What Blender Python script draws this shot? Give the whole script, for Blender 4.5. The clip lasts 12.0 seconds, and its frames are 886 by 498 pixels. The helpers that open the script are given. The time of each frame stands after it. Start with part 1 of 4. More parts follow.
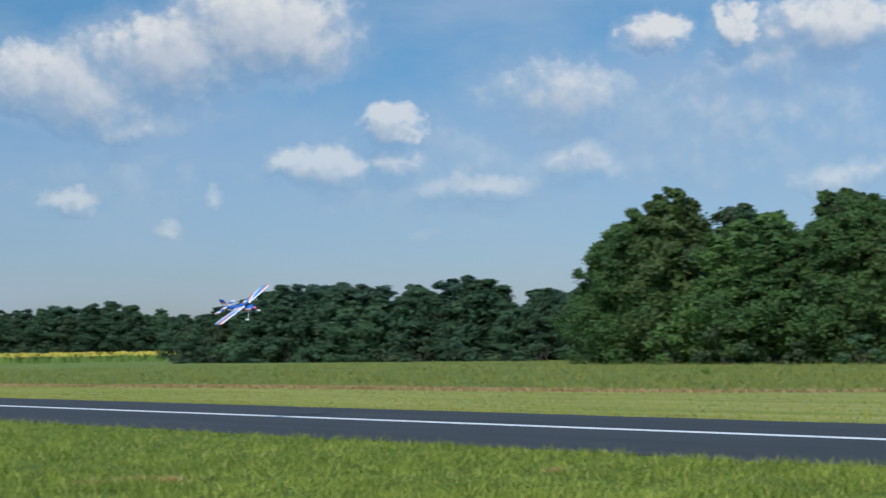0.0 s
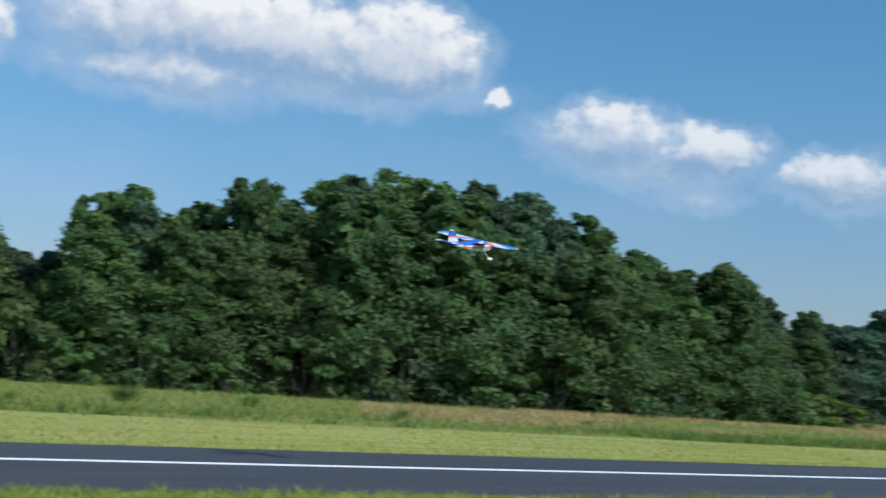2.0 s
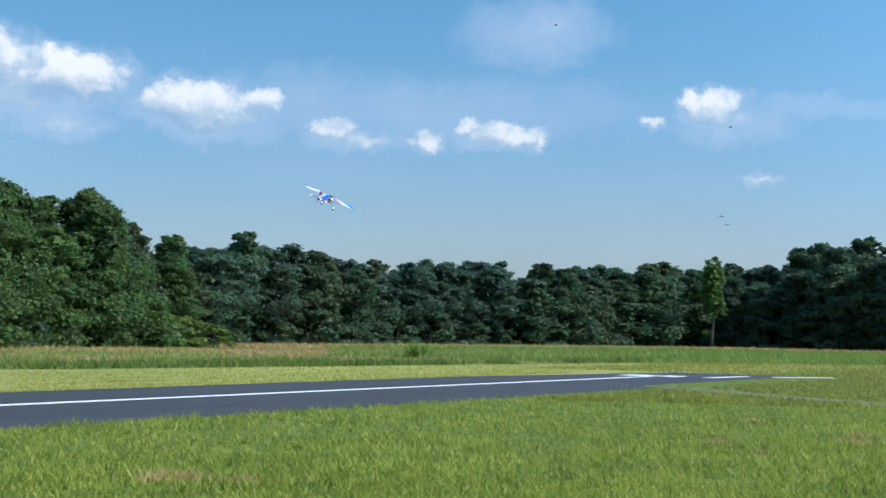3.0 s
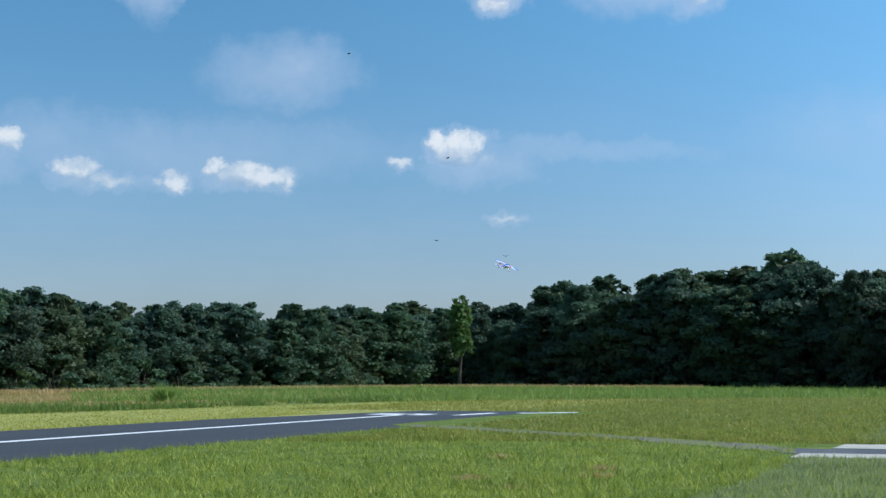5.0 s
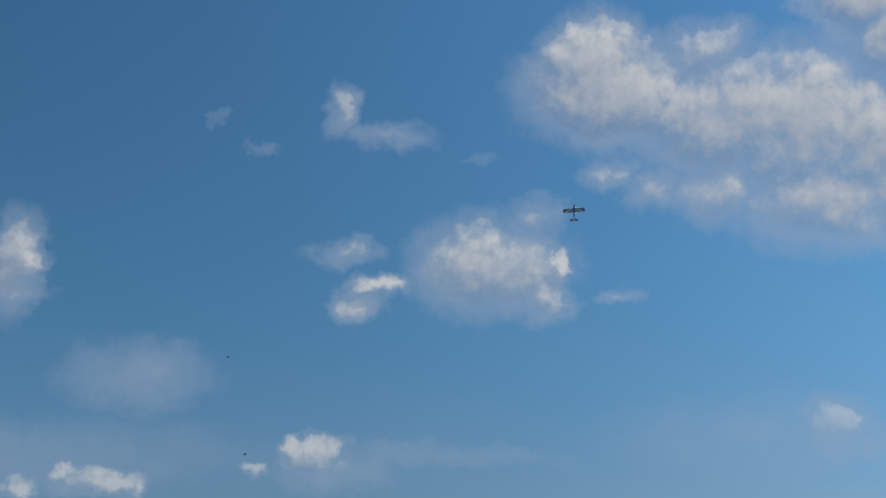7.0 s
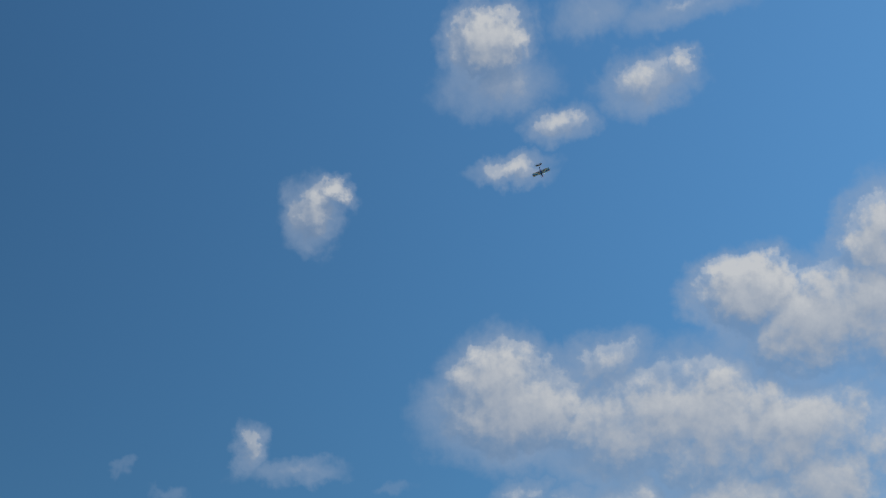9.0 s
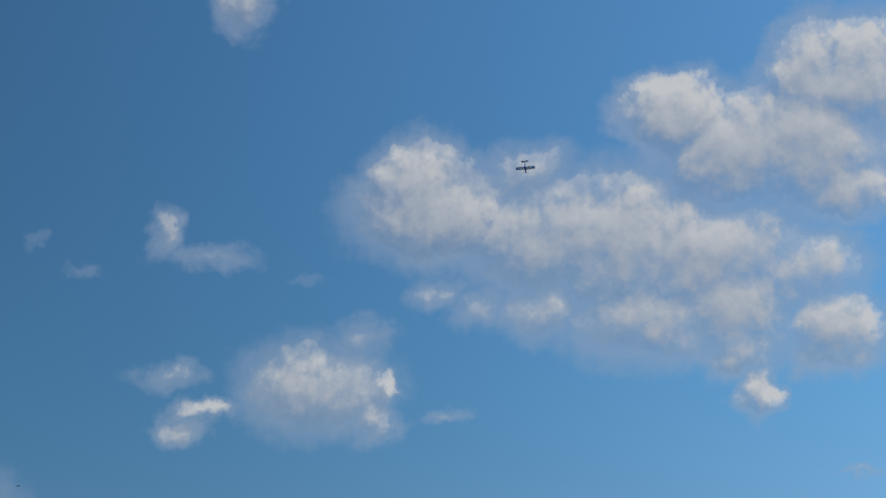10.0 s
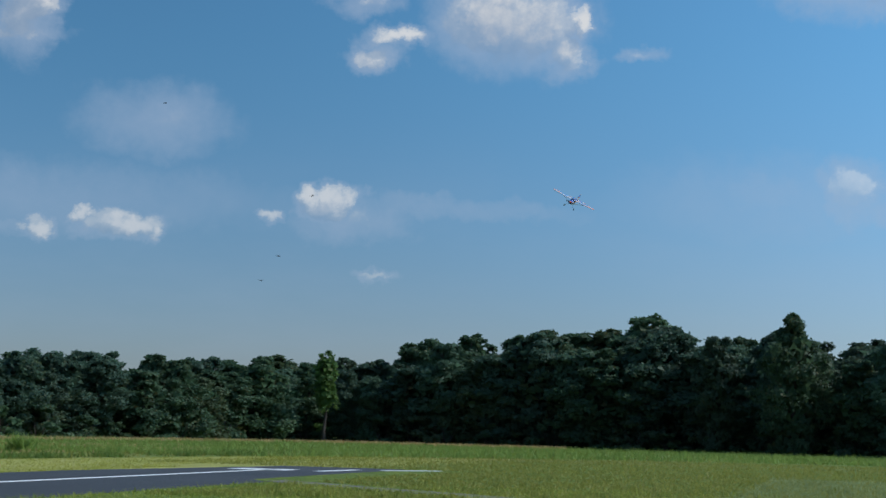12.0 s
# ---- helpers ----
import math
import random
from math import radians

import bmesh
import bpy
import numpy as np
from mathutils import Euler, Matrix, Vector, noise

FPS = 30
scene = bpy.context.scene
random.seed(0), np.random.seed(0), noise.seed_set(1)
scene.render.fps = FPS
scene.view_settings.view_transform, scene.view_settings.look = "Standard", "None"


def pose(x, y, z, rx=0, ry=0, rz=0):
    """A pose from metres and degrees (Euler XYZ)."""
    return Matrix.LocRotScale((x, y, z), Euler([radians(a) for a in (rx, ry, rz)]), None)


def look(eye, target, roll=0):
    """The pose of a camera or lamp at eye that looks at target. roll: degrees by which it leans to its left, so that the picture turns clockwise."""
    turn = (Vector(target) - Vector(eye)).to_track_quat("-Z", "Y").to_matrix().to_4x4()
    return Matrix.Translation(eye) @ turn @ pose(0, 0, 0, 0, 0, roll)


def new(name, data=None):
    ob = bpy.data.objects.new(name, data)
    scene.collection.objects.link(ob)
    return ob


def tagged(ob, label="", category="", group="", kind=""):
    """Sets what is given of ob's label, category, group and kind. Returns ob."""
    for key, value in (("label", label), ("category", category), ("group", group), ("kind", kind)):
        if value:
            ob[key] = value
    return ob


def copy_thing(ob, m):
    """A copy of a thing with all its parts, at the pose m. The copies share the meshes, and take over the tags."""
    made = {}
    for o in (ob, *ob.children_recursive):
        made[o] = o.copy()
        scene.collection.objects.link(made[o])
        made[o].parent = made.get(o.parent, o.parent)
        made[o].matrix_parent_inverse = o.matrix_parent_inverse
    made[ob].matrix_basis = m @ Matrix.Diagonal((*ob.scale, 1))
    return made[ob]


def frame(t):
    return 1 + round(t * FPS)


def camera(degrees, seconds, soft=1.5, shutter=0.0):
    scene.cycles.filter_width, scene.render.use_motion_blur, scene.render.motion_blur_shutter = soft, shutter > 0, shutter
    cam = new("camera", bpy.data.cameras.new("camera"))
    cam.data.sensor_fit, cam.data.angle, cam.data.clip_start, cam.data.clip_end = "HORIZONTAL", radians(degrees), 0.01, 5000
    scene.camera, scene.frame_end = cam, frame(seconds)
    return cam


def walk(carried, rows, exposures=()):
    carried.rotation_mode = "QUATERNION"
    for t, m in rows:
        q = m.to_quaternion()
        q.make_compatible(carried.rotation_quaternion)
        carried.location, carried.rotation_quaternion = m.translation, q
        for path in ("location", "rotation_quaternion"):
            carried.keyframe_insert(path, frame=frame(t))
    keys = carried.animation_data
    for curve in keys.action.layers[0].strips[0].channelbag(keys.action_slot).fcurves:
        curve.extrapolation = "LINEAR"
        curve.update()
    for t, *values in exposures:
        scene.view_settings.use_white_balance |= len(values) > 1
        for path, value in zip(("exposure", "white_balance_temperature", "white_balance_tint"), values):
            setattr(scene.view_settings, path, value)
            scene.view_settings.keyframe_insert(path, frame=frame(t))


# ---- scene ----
EYE = Vector((0.0, 0.0, 1.6))


def view(bearing, rise, lean):
    """The camera's pose from its bearing (clockwise from +y), its rise and its lean, in degrees."""
    b, r = radians(bearing), radians(rise)
    way = Vector((math.sin(b) * math.cos(r), math.cos(b) * math.cos(r), math.sin(r)))
    return look(EYE, EYE + way, lean)


cam = camera(32.08, 12.0, soft=1.5, shutter=0.14)
walk(cam, [
    (0.0, view(-47.34, 3.60, -0.91)),
    (0.2, view(-42.44, 3.38, -1.01)),
    (0.3, view(-39.78, 3.14, -0.82)),
    (0.5, view(-33.95, 2.73, -0.68)),
    (0.6, view(-30.50, 2.53, -0.22)),
    (0.8, view(-21.95, 2.39, 0.43)),
    (0.9, view(-16.75, 2.38, 0.89)),
    (1.0, view(-11.08, 2.42, 1.20)),
    (1.2, view(1.08, 2.67, 2.14)),
    (1.3, view(7.12, 2.89, 2.55)),
    (1.5, view(17.71, 3.43, 3.45)),
    (1.7, view(25.92, 4.03, 3.91)),
    (1.8, view(29.61, 4.32, 3.99)),
    (2.0, view(36.67, 4.77, 3.81)),
    (2.1, view(40.15, 4.82, 3.57)),
    (2.2, view(43.58, 4.83, 3.19)),
    (2.3, view(46.84, 4.68, 2.81)),
    (2.5, view(52.34, 4.30, 2.26)),
    (3.0, view(60.14, 2.99, 1.09)),
    (3.5, view(64.59, 2.84, 0.36)),
    (3.7, view(65.78, 3.02, 0.10)),
    (5.3, view(70.49, 4.84, 0.19)),
    (5.5, view(71.35, 5.11, 0.27)),
    (6.0, view(73.68, 7.26, 0.60)),
    (6.5, view(75.12, 11.67, 0.46)),
    (7.0, view(74.89, 15.88, -0.45)),
    (7.5, view(74.51, 20.45, -1.61)),
    (7.7, view(74.79, 22.34, -2.26)),
    (9.3, view(80.06, 27.95, -6.45)),
    (9.5, view(80.93, 25.76, -5.71)),
    (10.0, view(81.82, 20.17, -3.09)),
    (10.5, view(80.86, 15.80, -1.14)),
    (11.0, view(79.23, 11.77, 0.03)),
    (11.5, view(77.49, 7.93, 0.96)),
    (12.0, view(74.31, 6.73, 1.40)),
], exposures=[(0.0, -0.24, 5900, 10), (1.0, -0.08, 5900, 10), (2.0, 0.06, 5900, 10), (3.0, 0.32, 5900, 10), (3.7, 0.28, 5900, 10), (5.5, 0.08, 5900, 10), (6.0, 0.00, 5900, 10), (6.5, -0.28, 5900, 10), (7.0, -0.64, 5900, 10), (7.7, -0.68, 5900, 10), (9.3, -0.62, 5900, 10), (10.1, -0.68, 5900, 10), (10.5, -0.78, 5900, 10), (11.0, -0.85, 5900, 10), (11.5, -0.70, 5900, 10), (12.0, -0.35, 5900, 10)])

# ---- light: afternoon sun behind the flyer's shoulder, fair-weather cumulus ----
SUN_BEARING, SUN_RISE = 157.0, 41.5
SUN_WAY = Vector((math.sin(radians(SUN_BEARING)) * math.cos(radians(SUN_RISE)),
                  math.cos(radians(SUN_BEARING)) * math.cos(radians(SUN_RISE)), math.sin(radians(SUN_RISE))))
sun_data = bpy.data.lights.new("sun", "SUN")
sun_data.energy, sun_data.angle, sun_data.color = 4.1, radians(0.53), (1.0, 0.955, 0.88)
sun = new("sun", sun_data)
sun.matrix_world = look(SUN_WAY * 100, (0, 0, 0))


class Net:
    """Short-hand for building node trees."""

    def __init__(self, tree):
        self.tree = tree

    def node(self, kind, ins=(), **props):
        n = self.tree.nodes.new(kind)
        for k, v in props.items():
            setattr(n, k, v)
        for k, v in (ins.items() if isinstance(ins, dict) else enumerate(ins)):
            if v is None:
                continue
            if isinstance(v, bpy.types.NodeSocket):
                self.tree.links.new(v, n.inputs[k])
            else:
                n.inputs[k].default_value = v
        return n

    def math(self, op, *ins, clamp=False):
        return self.node("ShaderNodeMath", ins, operation=op, use_clamp=clamp).outputs[0]

    def vec(self, op, *ins):
        n = self.node("ShaderNodeVectorMath", ins, operation=op)
        return n.outputs["Value"] if op in ("DOT_PRODUCT", "LENGTH", "DISTANCE") else n.outputs[0]

    def xyz(self, x, y, z):
        return self.node("ShaderNodeCombineXYZ", (x, y, z)).outputs[0]

    def split(self, v):
        return self.node("ShaderNodeSeparateXYZ", (v,)).outputs

    def ramp(self, v, lo, hi, smooth=True):
        n = self.node("ShaderNodeMapRange", {"Value": v, "From Min": lo, "From Max": hi}, clamp=True)
        n.interpolation_type = "SMOOTHSTEP" if smooth else "LINEAR"
        return n.outputs[0]

    def noise(self, v, scale, detail=3.0, rough=0.5):
        return self.node("ShaderNodeTexNoise", {"Vector": v, "Scale": scale, "Detail": detail, "Roughness": rough}).outputs["Fac"]

    def mix(self, f, a, b):
        n = self.node("ShaderNodeMix", data_type="RGBA")
        for s, v in zip((n.inputs[0], n.inputs[6], n.inputs[7]), (f, a, b)):
            if isinstance(v, bpy.types.NodeSocket):
                self.tree.links.new(v, s)
            else:
                s.default_value = v if isinstance(v, float) else (*v, 1.0)
        return n.outputs[2]


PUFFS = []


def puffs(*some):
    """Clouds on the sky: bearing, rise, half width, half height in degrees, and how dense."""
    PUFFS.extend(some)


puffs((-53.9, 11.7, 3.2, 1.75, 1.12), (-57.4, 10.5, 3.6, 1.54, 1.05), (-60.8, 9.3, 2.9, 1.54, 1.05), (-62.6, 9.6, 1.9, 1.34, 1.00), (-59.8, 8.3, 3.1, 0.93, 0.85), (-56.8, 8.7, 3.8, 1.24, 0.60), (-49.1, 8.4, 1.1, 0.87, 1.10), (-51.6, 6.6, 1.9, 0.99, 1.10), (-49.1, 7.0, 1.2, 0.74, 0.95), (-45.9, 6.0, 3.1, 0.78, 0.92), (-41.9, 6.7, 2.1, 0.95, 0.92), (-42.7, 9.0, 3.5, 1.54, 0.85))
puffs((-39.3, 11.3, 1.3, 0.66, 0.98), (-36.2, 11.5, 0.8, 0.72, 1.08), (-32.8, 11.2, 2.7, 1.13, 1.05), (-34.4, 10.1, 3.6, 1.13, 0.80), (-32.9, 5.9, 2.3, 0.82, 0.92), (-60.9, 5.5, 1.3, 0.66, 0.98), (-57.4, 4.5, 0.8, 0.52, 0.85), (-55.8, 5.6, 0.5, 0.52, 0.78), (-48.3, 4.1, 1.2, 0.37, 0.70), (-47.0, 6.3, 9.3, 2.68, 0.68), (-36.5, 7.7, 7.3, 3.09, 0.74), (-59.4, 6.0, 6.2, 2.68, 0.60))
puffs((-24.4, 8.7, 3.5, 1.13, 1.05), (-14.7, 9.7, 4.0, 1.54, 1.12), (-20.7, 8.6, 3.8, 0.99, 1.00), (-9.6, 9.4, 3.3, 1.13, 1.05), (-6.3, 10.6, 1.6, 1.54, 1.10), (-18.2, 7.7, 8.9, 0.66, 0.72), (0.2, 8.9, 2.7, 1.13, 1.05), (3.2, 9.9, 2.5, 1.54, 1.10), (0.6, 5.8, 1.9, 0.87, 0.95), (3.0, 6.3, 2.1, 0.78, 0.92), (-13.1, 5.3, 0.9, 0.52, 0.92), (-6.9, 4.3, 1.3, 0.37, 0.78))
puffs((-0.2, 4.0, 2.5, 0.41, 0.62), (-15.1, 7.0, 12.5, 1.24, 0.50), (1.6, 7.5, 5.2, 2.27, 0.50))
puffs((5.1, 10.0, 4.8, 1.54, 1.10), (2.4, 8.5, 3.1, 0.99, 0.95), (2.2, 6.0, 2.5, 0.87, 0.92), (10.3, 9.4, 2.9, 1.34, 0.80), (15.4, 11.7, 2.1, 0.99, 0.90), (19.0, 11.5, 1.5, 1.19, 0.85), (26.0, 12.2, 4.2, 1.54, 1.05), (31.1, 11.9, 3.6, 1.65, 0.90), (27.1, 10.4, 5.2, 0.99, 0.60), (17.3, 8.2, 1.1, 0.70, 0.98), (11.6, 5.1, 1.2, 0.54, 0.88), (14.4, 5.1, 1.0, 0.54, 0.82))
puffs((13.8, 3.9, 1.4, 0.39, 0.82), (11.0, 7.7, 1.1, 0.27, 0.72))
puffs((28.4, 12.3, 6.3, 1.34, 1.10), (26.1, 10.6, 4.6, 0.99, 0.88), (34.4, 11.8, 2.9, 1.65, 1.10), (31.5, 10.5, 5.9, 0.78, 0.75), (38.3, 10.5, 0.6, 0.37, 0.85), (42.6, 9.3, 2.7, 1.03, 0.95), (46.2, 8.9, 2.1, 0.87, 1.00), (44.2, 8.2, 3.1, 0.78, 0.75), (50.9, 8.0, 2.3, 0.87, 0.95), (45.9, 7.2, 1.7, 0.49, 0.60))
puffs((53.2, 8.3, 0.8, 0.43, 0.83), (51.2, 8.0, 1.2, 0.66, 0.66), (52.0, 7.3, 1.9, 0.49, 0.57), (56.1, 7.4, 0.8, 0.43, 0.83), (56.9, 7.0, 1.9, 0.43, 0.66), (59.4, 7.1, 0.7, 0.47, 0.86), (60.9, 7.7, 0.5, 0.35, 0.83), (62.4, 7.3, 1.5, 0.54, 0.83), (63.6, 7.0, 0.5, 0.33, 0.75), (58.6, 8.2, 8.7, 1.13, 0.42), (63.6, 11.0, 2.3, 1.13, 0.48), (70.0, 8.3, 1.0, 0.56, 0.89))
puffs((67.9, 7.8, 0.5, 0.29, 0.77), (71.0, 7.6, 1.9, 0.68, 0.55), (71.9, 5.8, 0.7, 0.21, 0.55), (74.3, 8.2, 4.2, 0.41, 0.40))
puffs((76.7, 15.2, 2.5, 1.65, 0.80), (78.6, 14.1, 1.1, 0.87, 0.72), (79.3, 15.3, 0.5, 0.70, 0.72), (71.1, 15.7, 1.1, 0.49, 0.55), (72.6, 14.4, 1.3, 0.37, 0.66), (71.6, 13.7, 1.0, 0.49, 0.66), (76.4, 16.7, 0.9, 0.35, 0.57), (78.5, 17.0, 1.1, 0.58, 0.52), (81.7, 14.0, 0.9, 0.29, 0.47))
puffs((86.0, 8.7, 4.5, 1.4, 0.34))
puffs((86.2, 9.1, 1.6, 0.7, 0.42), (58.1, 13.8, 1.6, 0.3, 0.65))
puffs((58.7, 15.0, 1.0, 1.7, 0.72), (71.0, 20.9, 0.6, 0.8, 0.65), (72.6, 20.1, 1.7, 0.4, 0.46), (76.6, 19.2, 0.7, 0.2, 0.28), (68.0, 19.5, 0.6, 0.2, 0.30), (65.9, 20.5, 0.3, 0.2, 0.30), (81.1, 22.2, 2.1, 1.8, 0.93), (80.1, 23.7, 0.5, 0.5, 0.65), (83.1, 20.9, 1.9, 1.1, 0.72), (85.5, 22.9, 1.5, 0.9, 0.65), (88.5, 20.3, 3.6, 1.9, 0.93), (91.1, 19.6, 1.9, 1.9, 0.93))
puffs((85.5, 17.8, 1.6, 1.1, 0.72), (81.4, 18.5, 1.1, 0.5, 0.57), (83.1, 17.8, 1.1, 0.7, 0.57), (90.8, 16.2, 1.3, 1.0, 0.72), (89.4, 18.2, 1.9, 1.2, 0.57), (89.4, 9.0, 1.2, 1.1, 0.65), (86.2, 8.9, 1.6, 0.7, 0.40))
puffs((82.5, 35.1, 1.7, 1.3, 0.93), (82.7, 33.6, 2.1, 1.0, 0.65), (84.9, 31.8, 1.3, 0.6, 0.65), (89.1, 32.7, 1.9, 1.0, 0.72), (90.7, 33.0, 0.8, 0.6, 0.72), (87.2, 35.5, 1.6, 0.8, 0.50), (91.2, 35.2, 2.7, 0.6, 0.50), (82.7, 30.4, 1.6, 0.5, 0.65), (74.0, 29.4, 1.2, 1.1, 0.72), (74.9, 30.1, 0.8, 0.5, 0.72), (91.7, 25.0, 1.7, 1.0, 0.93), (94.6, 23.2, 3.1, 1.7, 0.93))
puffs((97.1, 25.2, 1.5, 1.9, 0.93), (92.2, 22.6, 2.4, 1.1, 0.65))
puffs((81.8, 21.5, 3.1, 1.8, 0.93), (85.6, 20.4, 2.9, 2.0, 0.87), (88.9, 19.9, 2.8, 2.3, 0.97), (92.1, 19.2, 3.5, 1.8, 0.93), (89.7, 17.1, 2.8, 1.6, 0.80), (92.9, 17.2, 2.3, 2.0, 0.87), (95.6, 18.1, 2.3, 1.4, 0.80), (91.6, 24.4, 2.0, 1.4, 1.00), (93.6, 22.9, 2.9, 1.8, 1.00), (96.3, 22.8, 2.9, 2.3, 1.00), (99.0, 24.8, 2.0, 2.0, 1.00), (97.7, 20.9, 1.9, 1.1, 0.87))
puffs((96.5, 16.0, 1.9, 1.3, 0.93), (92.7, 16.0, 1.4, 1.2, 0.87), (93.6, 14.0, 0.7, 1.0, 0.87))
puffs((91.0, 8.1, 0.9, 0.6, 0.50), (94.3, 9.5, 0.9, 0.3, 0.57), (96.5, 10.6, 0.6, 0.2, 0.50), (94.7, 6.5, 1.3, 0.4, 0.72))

world = bpy.data.worlds.new("sky")
scene.world = world
world.use_nodes = True
world.cycles.sampling_method = "NONE"
wt = world.node_tree
wt.nodes.clear()


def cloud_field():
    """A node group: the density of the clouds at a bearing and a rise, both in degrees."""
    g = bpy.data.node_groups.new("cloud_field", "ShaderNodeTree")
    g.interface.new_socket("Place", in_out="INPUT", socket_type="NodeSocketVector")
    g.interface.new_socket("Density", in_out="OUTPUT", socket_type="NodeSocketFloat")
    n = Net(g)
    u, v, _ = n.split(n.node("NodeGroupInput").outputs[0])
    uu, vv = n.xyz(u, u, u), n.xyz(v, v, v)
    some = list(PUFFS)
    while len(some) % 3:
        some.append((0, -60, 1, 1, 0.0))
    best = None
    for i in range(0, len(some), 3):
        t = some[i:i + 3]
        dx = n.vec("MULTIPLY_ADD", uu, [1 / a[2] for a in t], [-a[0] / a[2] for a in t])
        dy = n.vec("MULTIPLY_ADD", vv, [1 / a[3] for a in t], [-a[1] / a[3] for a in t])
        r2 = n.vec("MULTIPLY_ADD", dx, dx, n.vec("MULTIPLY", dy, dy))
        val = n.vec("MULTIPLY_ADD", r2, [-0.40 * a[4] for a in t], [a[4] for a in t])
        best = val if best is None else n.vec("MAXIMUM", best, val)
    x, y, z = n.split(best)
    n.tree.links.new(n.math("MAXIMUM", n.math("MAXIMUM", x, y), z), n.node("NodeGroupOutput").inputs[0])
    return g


def build_sky():
    n = Net(wt)
    way = n.node("ShaderNodeTexCoord").outputs["Generated"]
    x, y, z = n.split(way)
    rise = n.math("DEGREES", n.math("ARCSINE", z))
    bearing = n.math("DEGREES", n.math("ARCTAN2", x, y))
    place = n.xyz(bearing, rise, 0.0)
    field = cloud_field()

    def density(shift):
        p = n.vec("ADD", place, shift)
        bend = n.node("ShaderNodeTexNoise", {"Vector": p, "Scale": 0.34, "Detail": 2.0, "Roughness": 0.5}).outputs["Color"]
        curl = n.node("ShaderNodeTexNoise", {"Vector": p, "Scale": 1.5, "Detail": 5.0, "Roughness": 0.60}).outputs["Color"]
        p2 = n.vec("MULTIPLY_ADD", n.vec("SUBTRACT", bend, (0.5, 0.5, 0.5)), (1.9, 1.3, 0.0), p)
        p2 = n.vec("MULTIPLY_ADD", n.vec("SUBTRACT", curl, (0.5, 0.5, 0.5)), (1.5, 1.1, 0.0), p2)
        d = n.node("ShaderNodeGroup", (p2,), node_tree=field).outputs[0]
        heads = n.node("ShaderNodeTexVoronoi", {"Vector": n.vec("MULTIPLY_ADD", curl, (0.7, 0.7, 0.0), p), "Scale": 1.05, "Detail": 3.0, "Roughness": 0.55},
                       feature="F1", voronoi_dimensions="2D", normalize=True).outputs["Distance"]
        billow = n.math("MULTIPLY", n.math("SUBTRACT", 0.36, heads), 0.42)
        coarse = n.math("MULTIPLY", n.math("SUBTRACT", n.noise(p, 0.55, 6.0, 0.58), 0.5), 0.62)
        return n.math("ADD", d, n.math("ADD", billow, coarse)), d, p

    cover, soft, at = density((0.0, 0.0, 0.0))
    toward, broad_toward, _ = density((0.28, 0.60, 0.0))
    broad = n.ramp(n.math("SUBTRACT", soft, broad_toward), -0.42, 0.62)
    close = n.ramp(n.math("SUBTRACT", cover, toward), -0.40, 0.60)
    lit = n.math("ADD", n.math("MULTIPLY", broad, 0.58), n.math("MULTIPLY", close, 0.42))
    edge = n.math("ADD", n.math("ADD", 1.20, n.math("MULTIPLY", n.ramp(rise, 15.0, 8.0), 0.14)), n.math("MULTIPLY", lit, -0.48))
    alpha = n.math("MULTIPLY", n.ramp(cover, 0.28, edge), n.ramp(soft, 0.30, 0.70))
    sheet = n.math("MULTIPLY", n.ramp(soft, 0.0, 0.62), n.math("ADD", 0.14, n.math("MULTIPLY", n.noise(at, 0.32, 6.0, 0.62), 0.84)))
    veil = n.math("MULTIPLY", n.ramp(n.noise(n.vec("MULTIPLY", place, (0.6, 1.6, 1.0)), 0.16, 5.0, 0.6), 0.36, 0.75),
                  n.math("ADD", n.math("MULTIPLY", n.ramp(rise, 12.0, 4.0), 0.22), n.math("MULTIPLY", n.ramp(bearing, 45.0, -30.0), 0.60)))
    body = n.ramp(alpha, 0.06, 0.42)
    alpha = n.math("MAXIMUM", n.math("MAXIMUM", alpha, sheet), veil)
    sky = n.node("ShaderNodeTexSky", sky_type="NISHITA", sun_disc=False, sun_elevation=radians(SUN_RISE),
                 sun_rotation=radians(SUN_BEARING), altitude=50.0, air_density=1.0, dust_density=0.8, ozone_density=1.6)
    low = n.mix(n.ramp(rise, -2.0, 16.0), (0.73, 0.77, 0.95), (0.56, 0.93, 1.04))
    air = n.node("ShaderNodeMix", data_type="RGBA", blend_type="MULTIPLY")
    air.inputs[0].default_value = 1.0
    n.tree.links.new(sky.outputs[0], air.inputs[6])
    n.tree.links.new(low, air.inputs[7])
    near_sun = n.ramp(n.vec("DOT_PRODUCT", way, tuple(SUN_WAY)), 0.05, 0.80)
    clear = n.node("ShaderNodeBackground", (air.outputs[2], n.math("ADD", 0.11 * 0.90, n.math("MULTIPLY", near_sun, 0.11 * 0.65))))
    tone = n.mix(n.ramp(lit, 0.08, 0.80, False), (0.42, 0.51, 0.64), (1.06, 1.02, 0.95))
    tone = n.mix(body, (0.55, 0.65, 0.79), tone)
    white = n.node("ShaderNodeBackground", (tone, 0.86))
    mixed = n.node("ShaderNodeMixShader", (n.math("MULTIPLY", alpha, n.math("ADD", 0.52, n.math("MULTIPLY", n.ramp(rise, 3.0, 14.0), 0.43))), clear.outputs[0], white.outputs[0]))
    n.node("ShaderNodeOutputWorld", (mixed.outputs[0],))


build_sky()

# ---- materials ----


def material(name, rough=0.8):
    m = bpy.data.materials.new(name)
    m.use_nodes = True
    n = Net(m.node_tree)
    b = m.node_tree.nodes["Principled BSDF"]
    b.inputs["Roughness"].default_value = rough
    return m, n, b


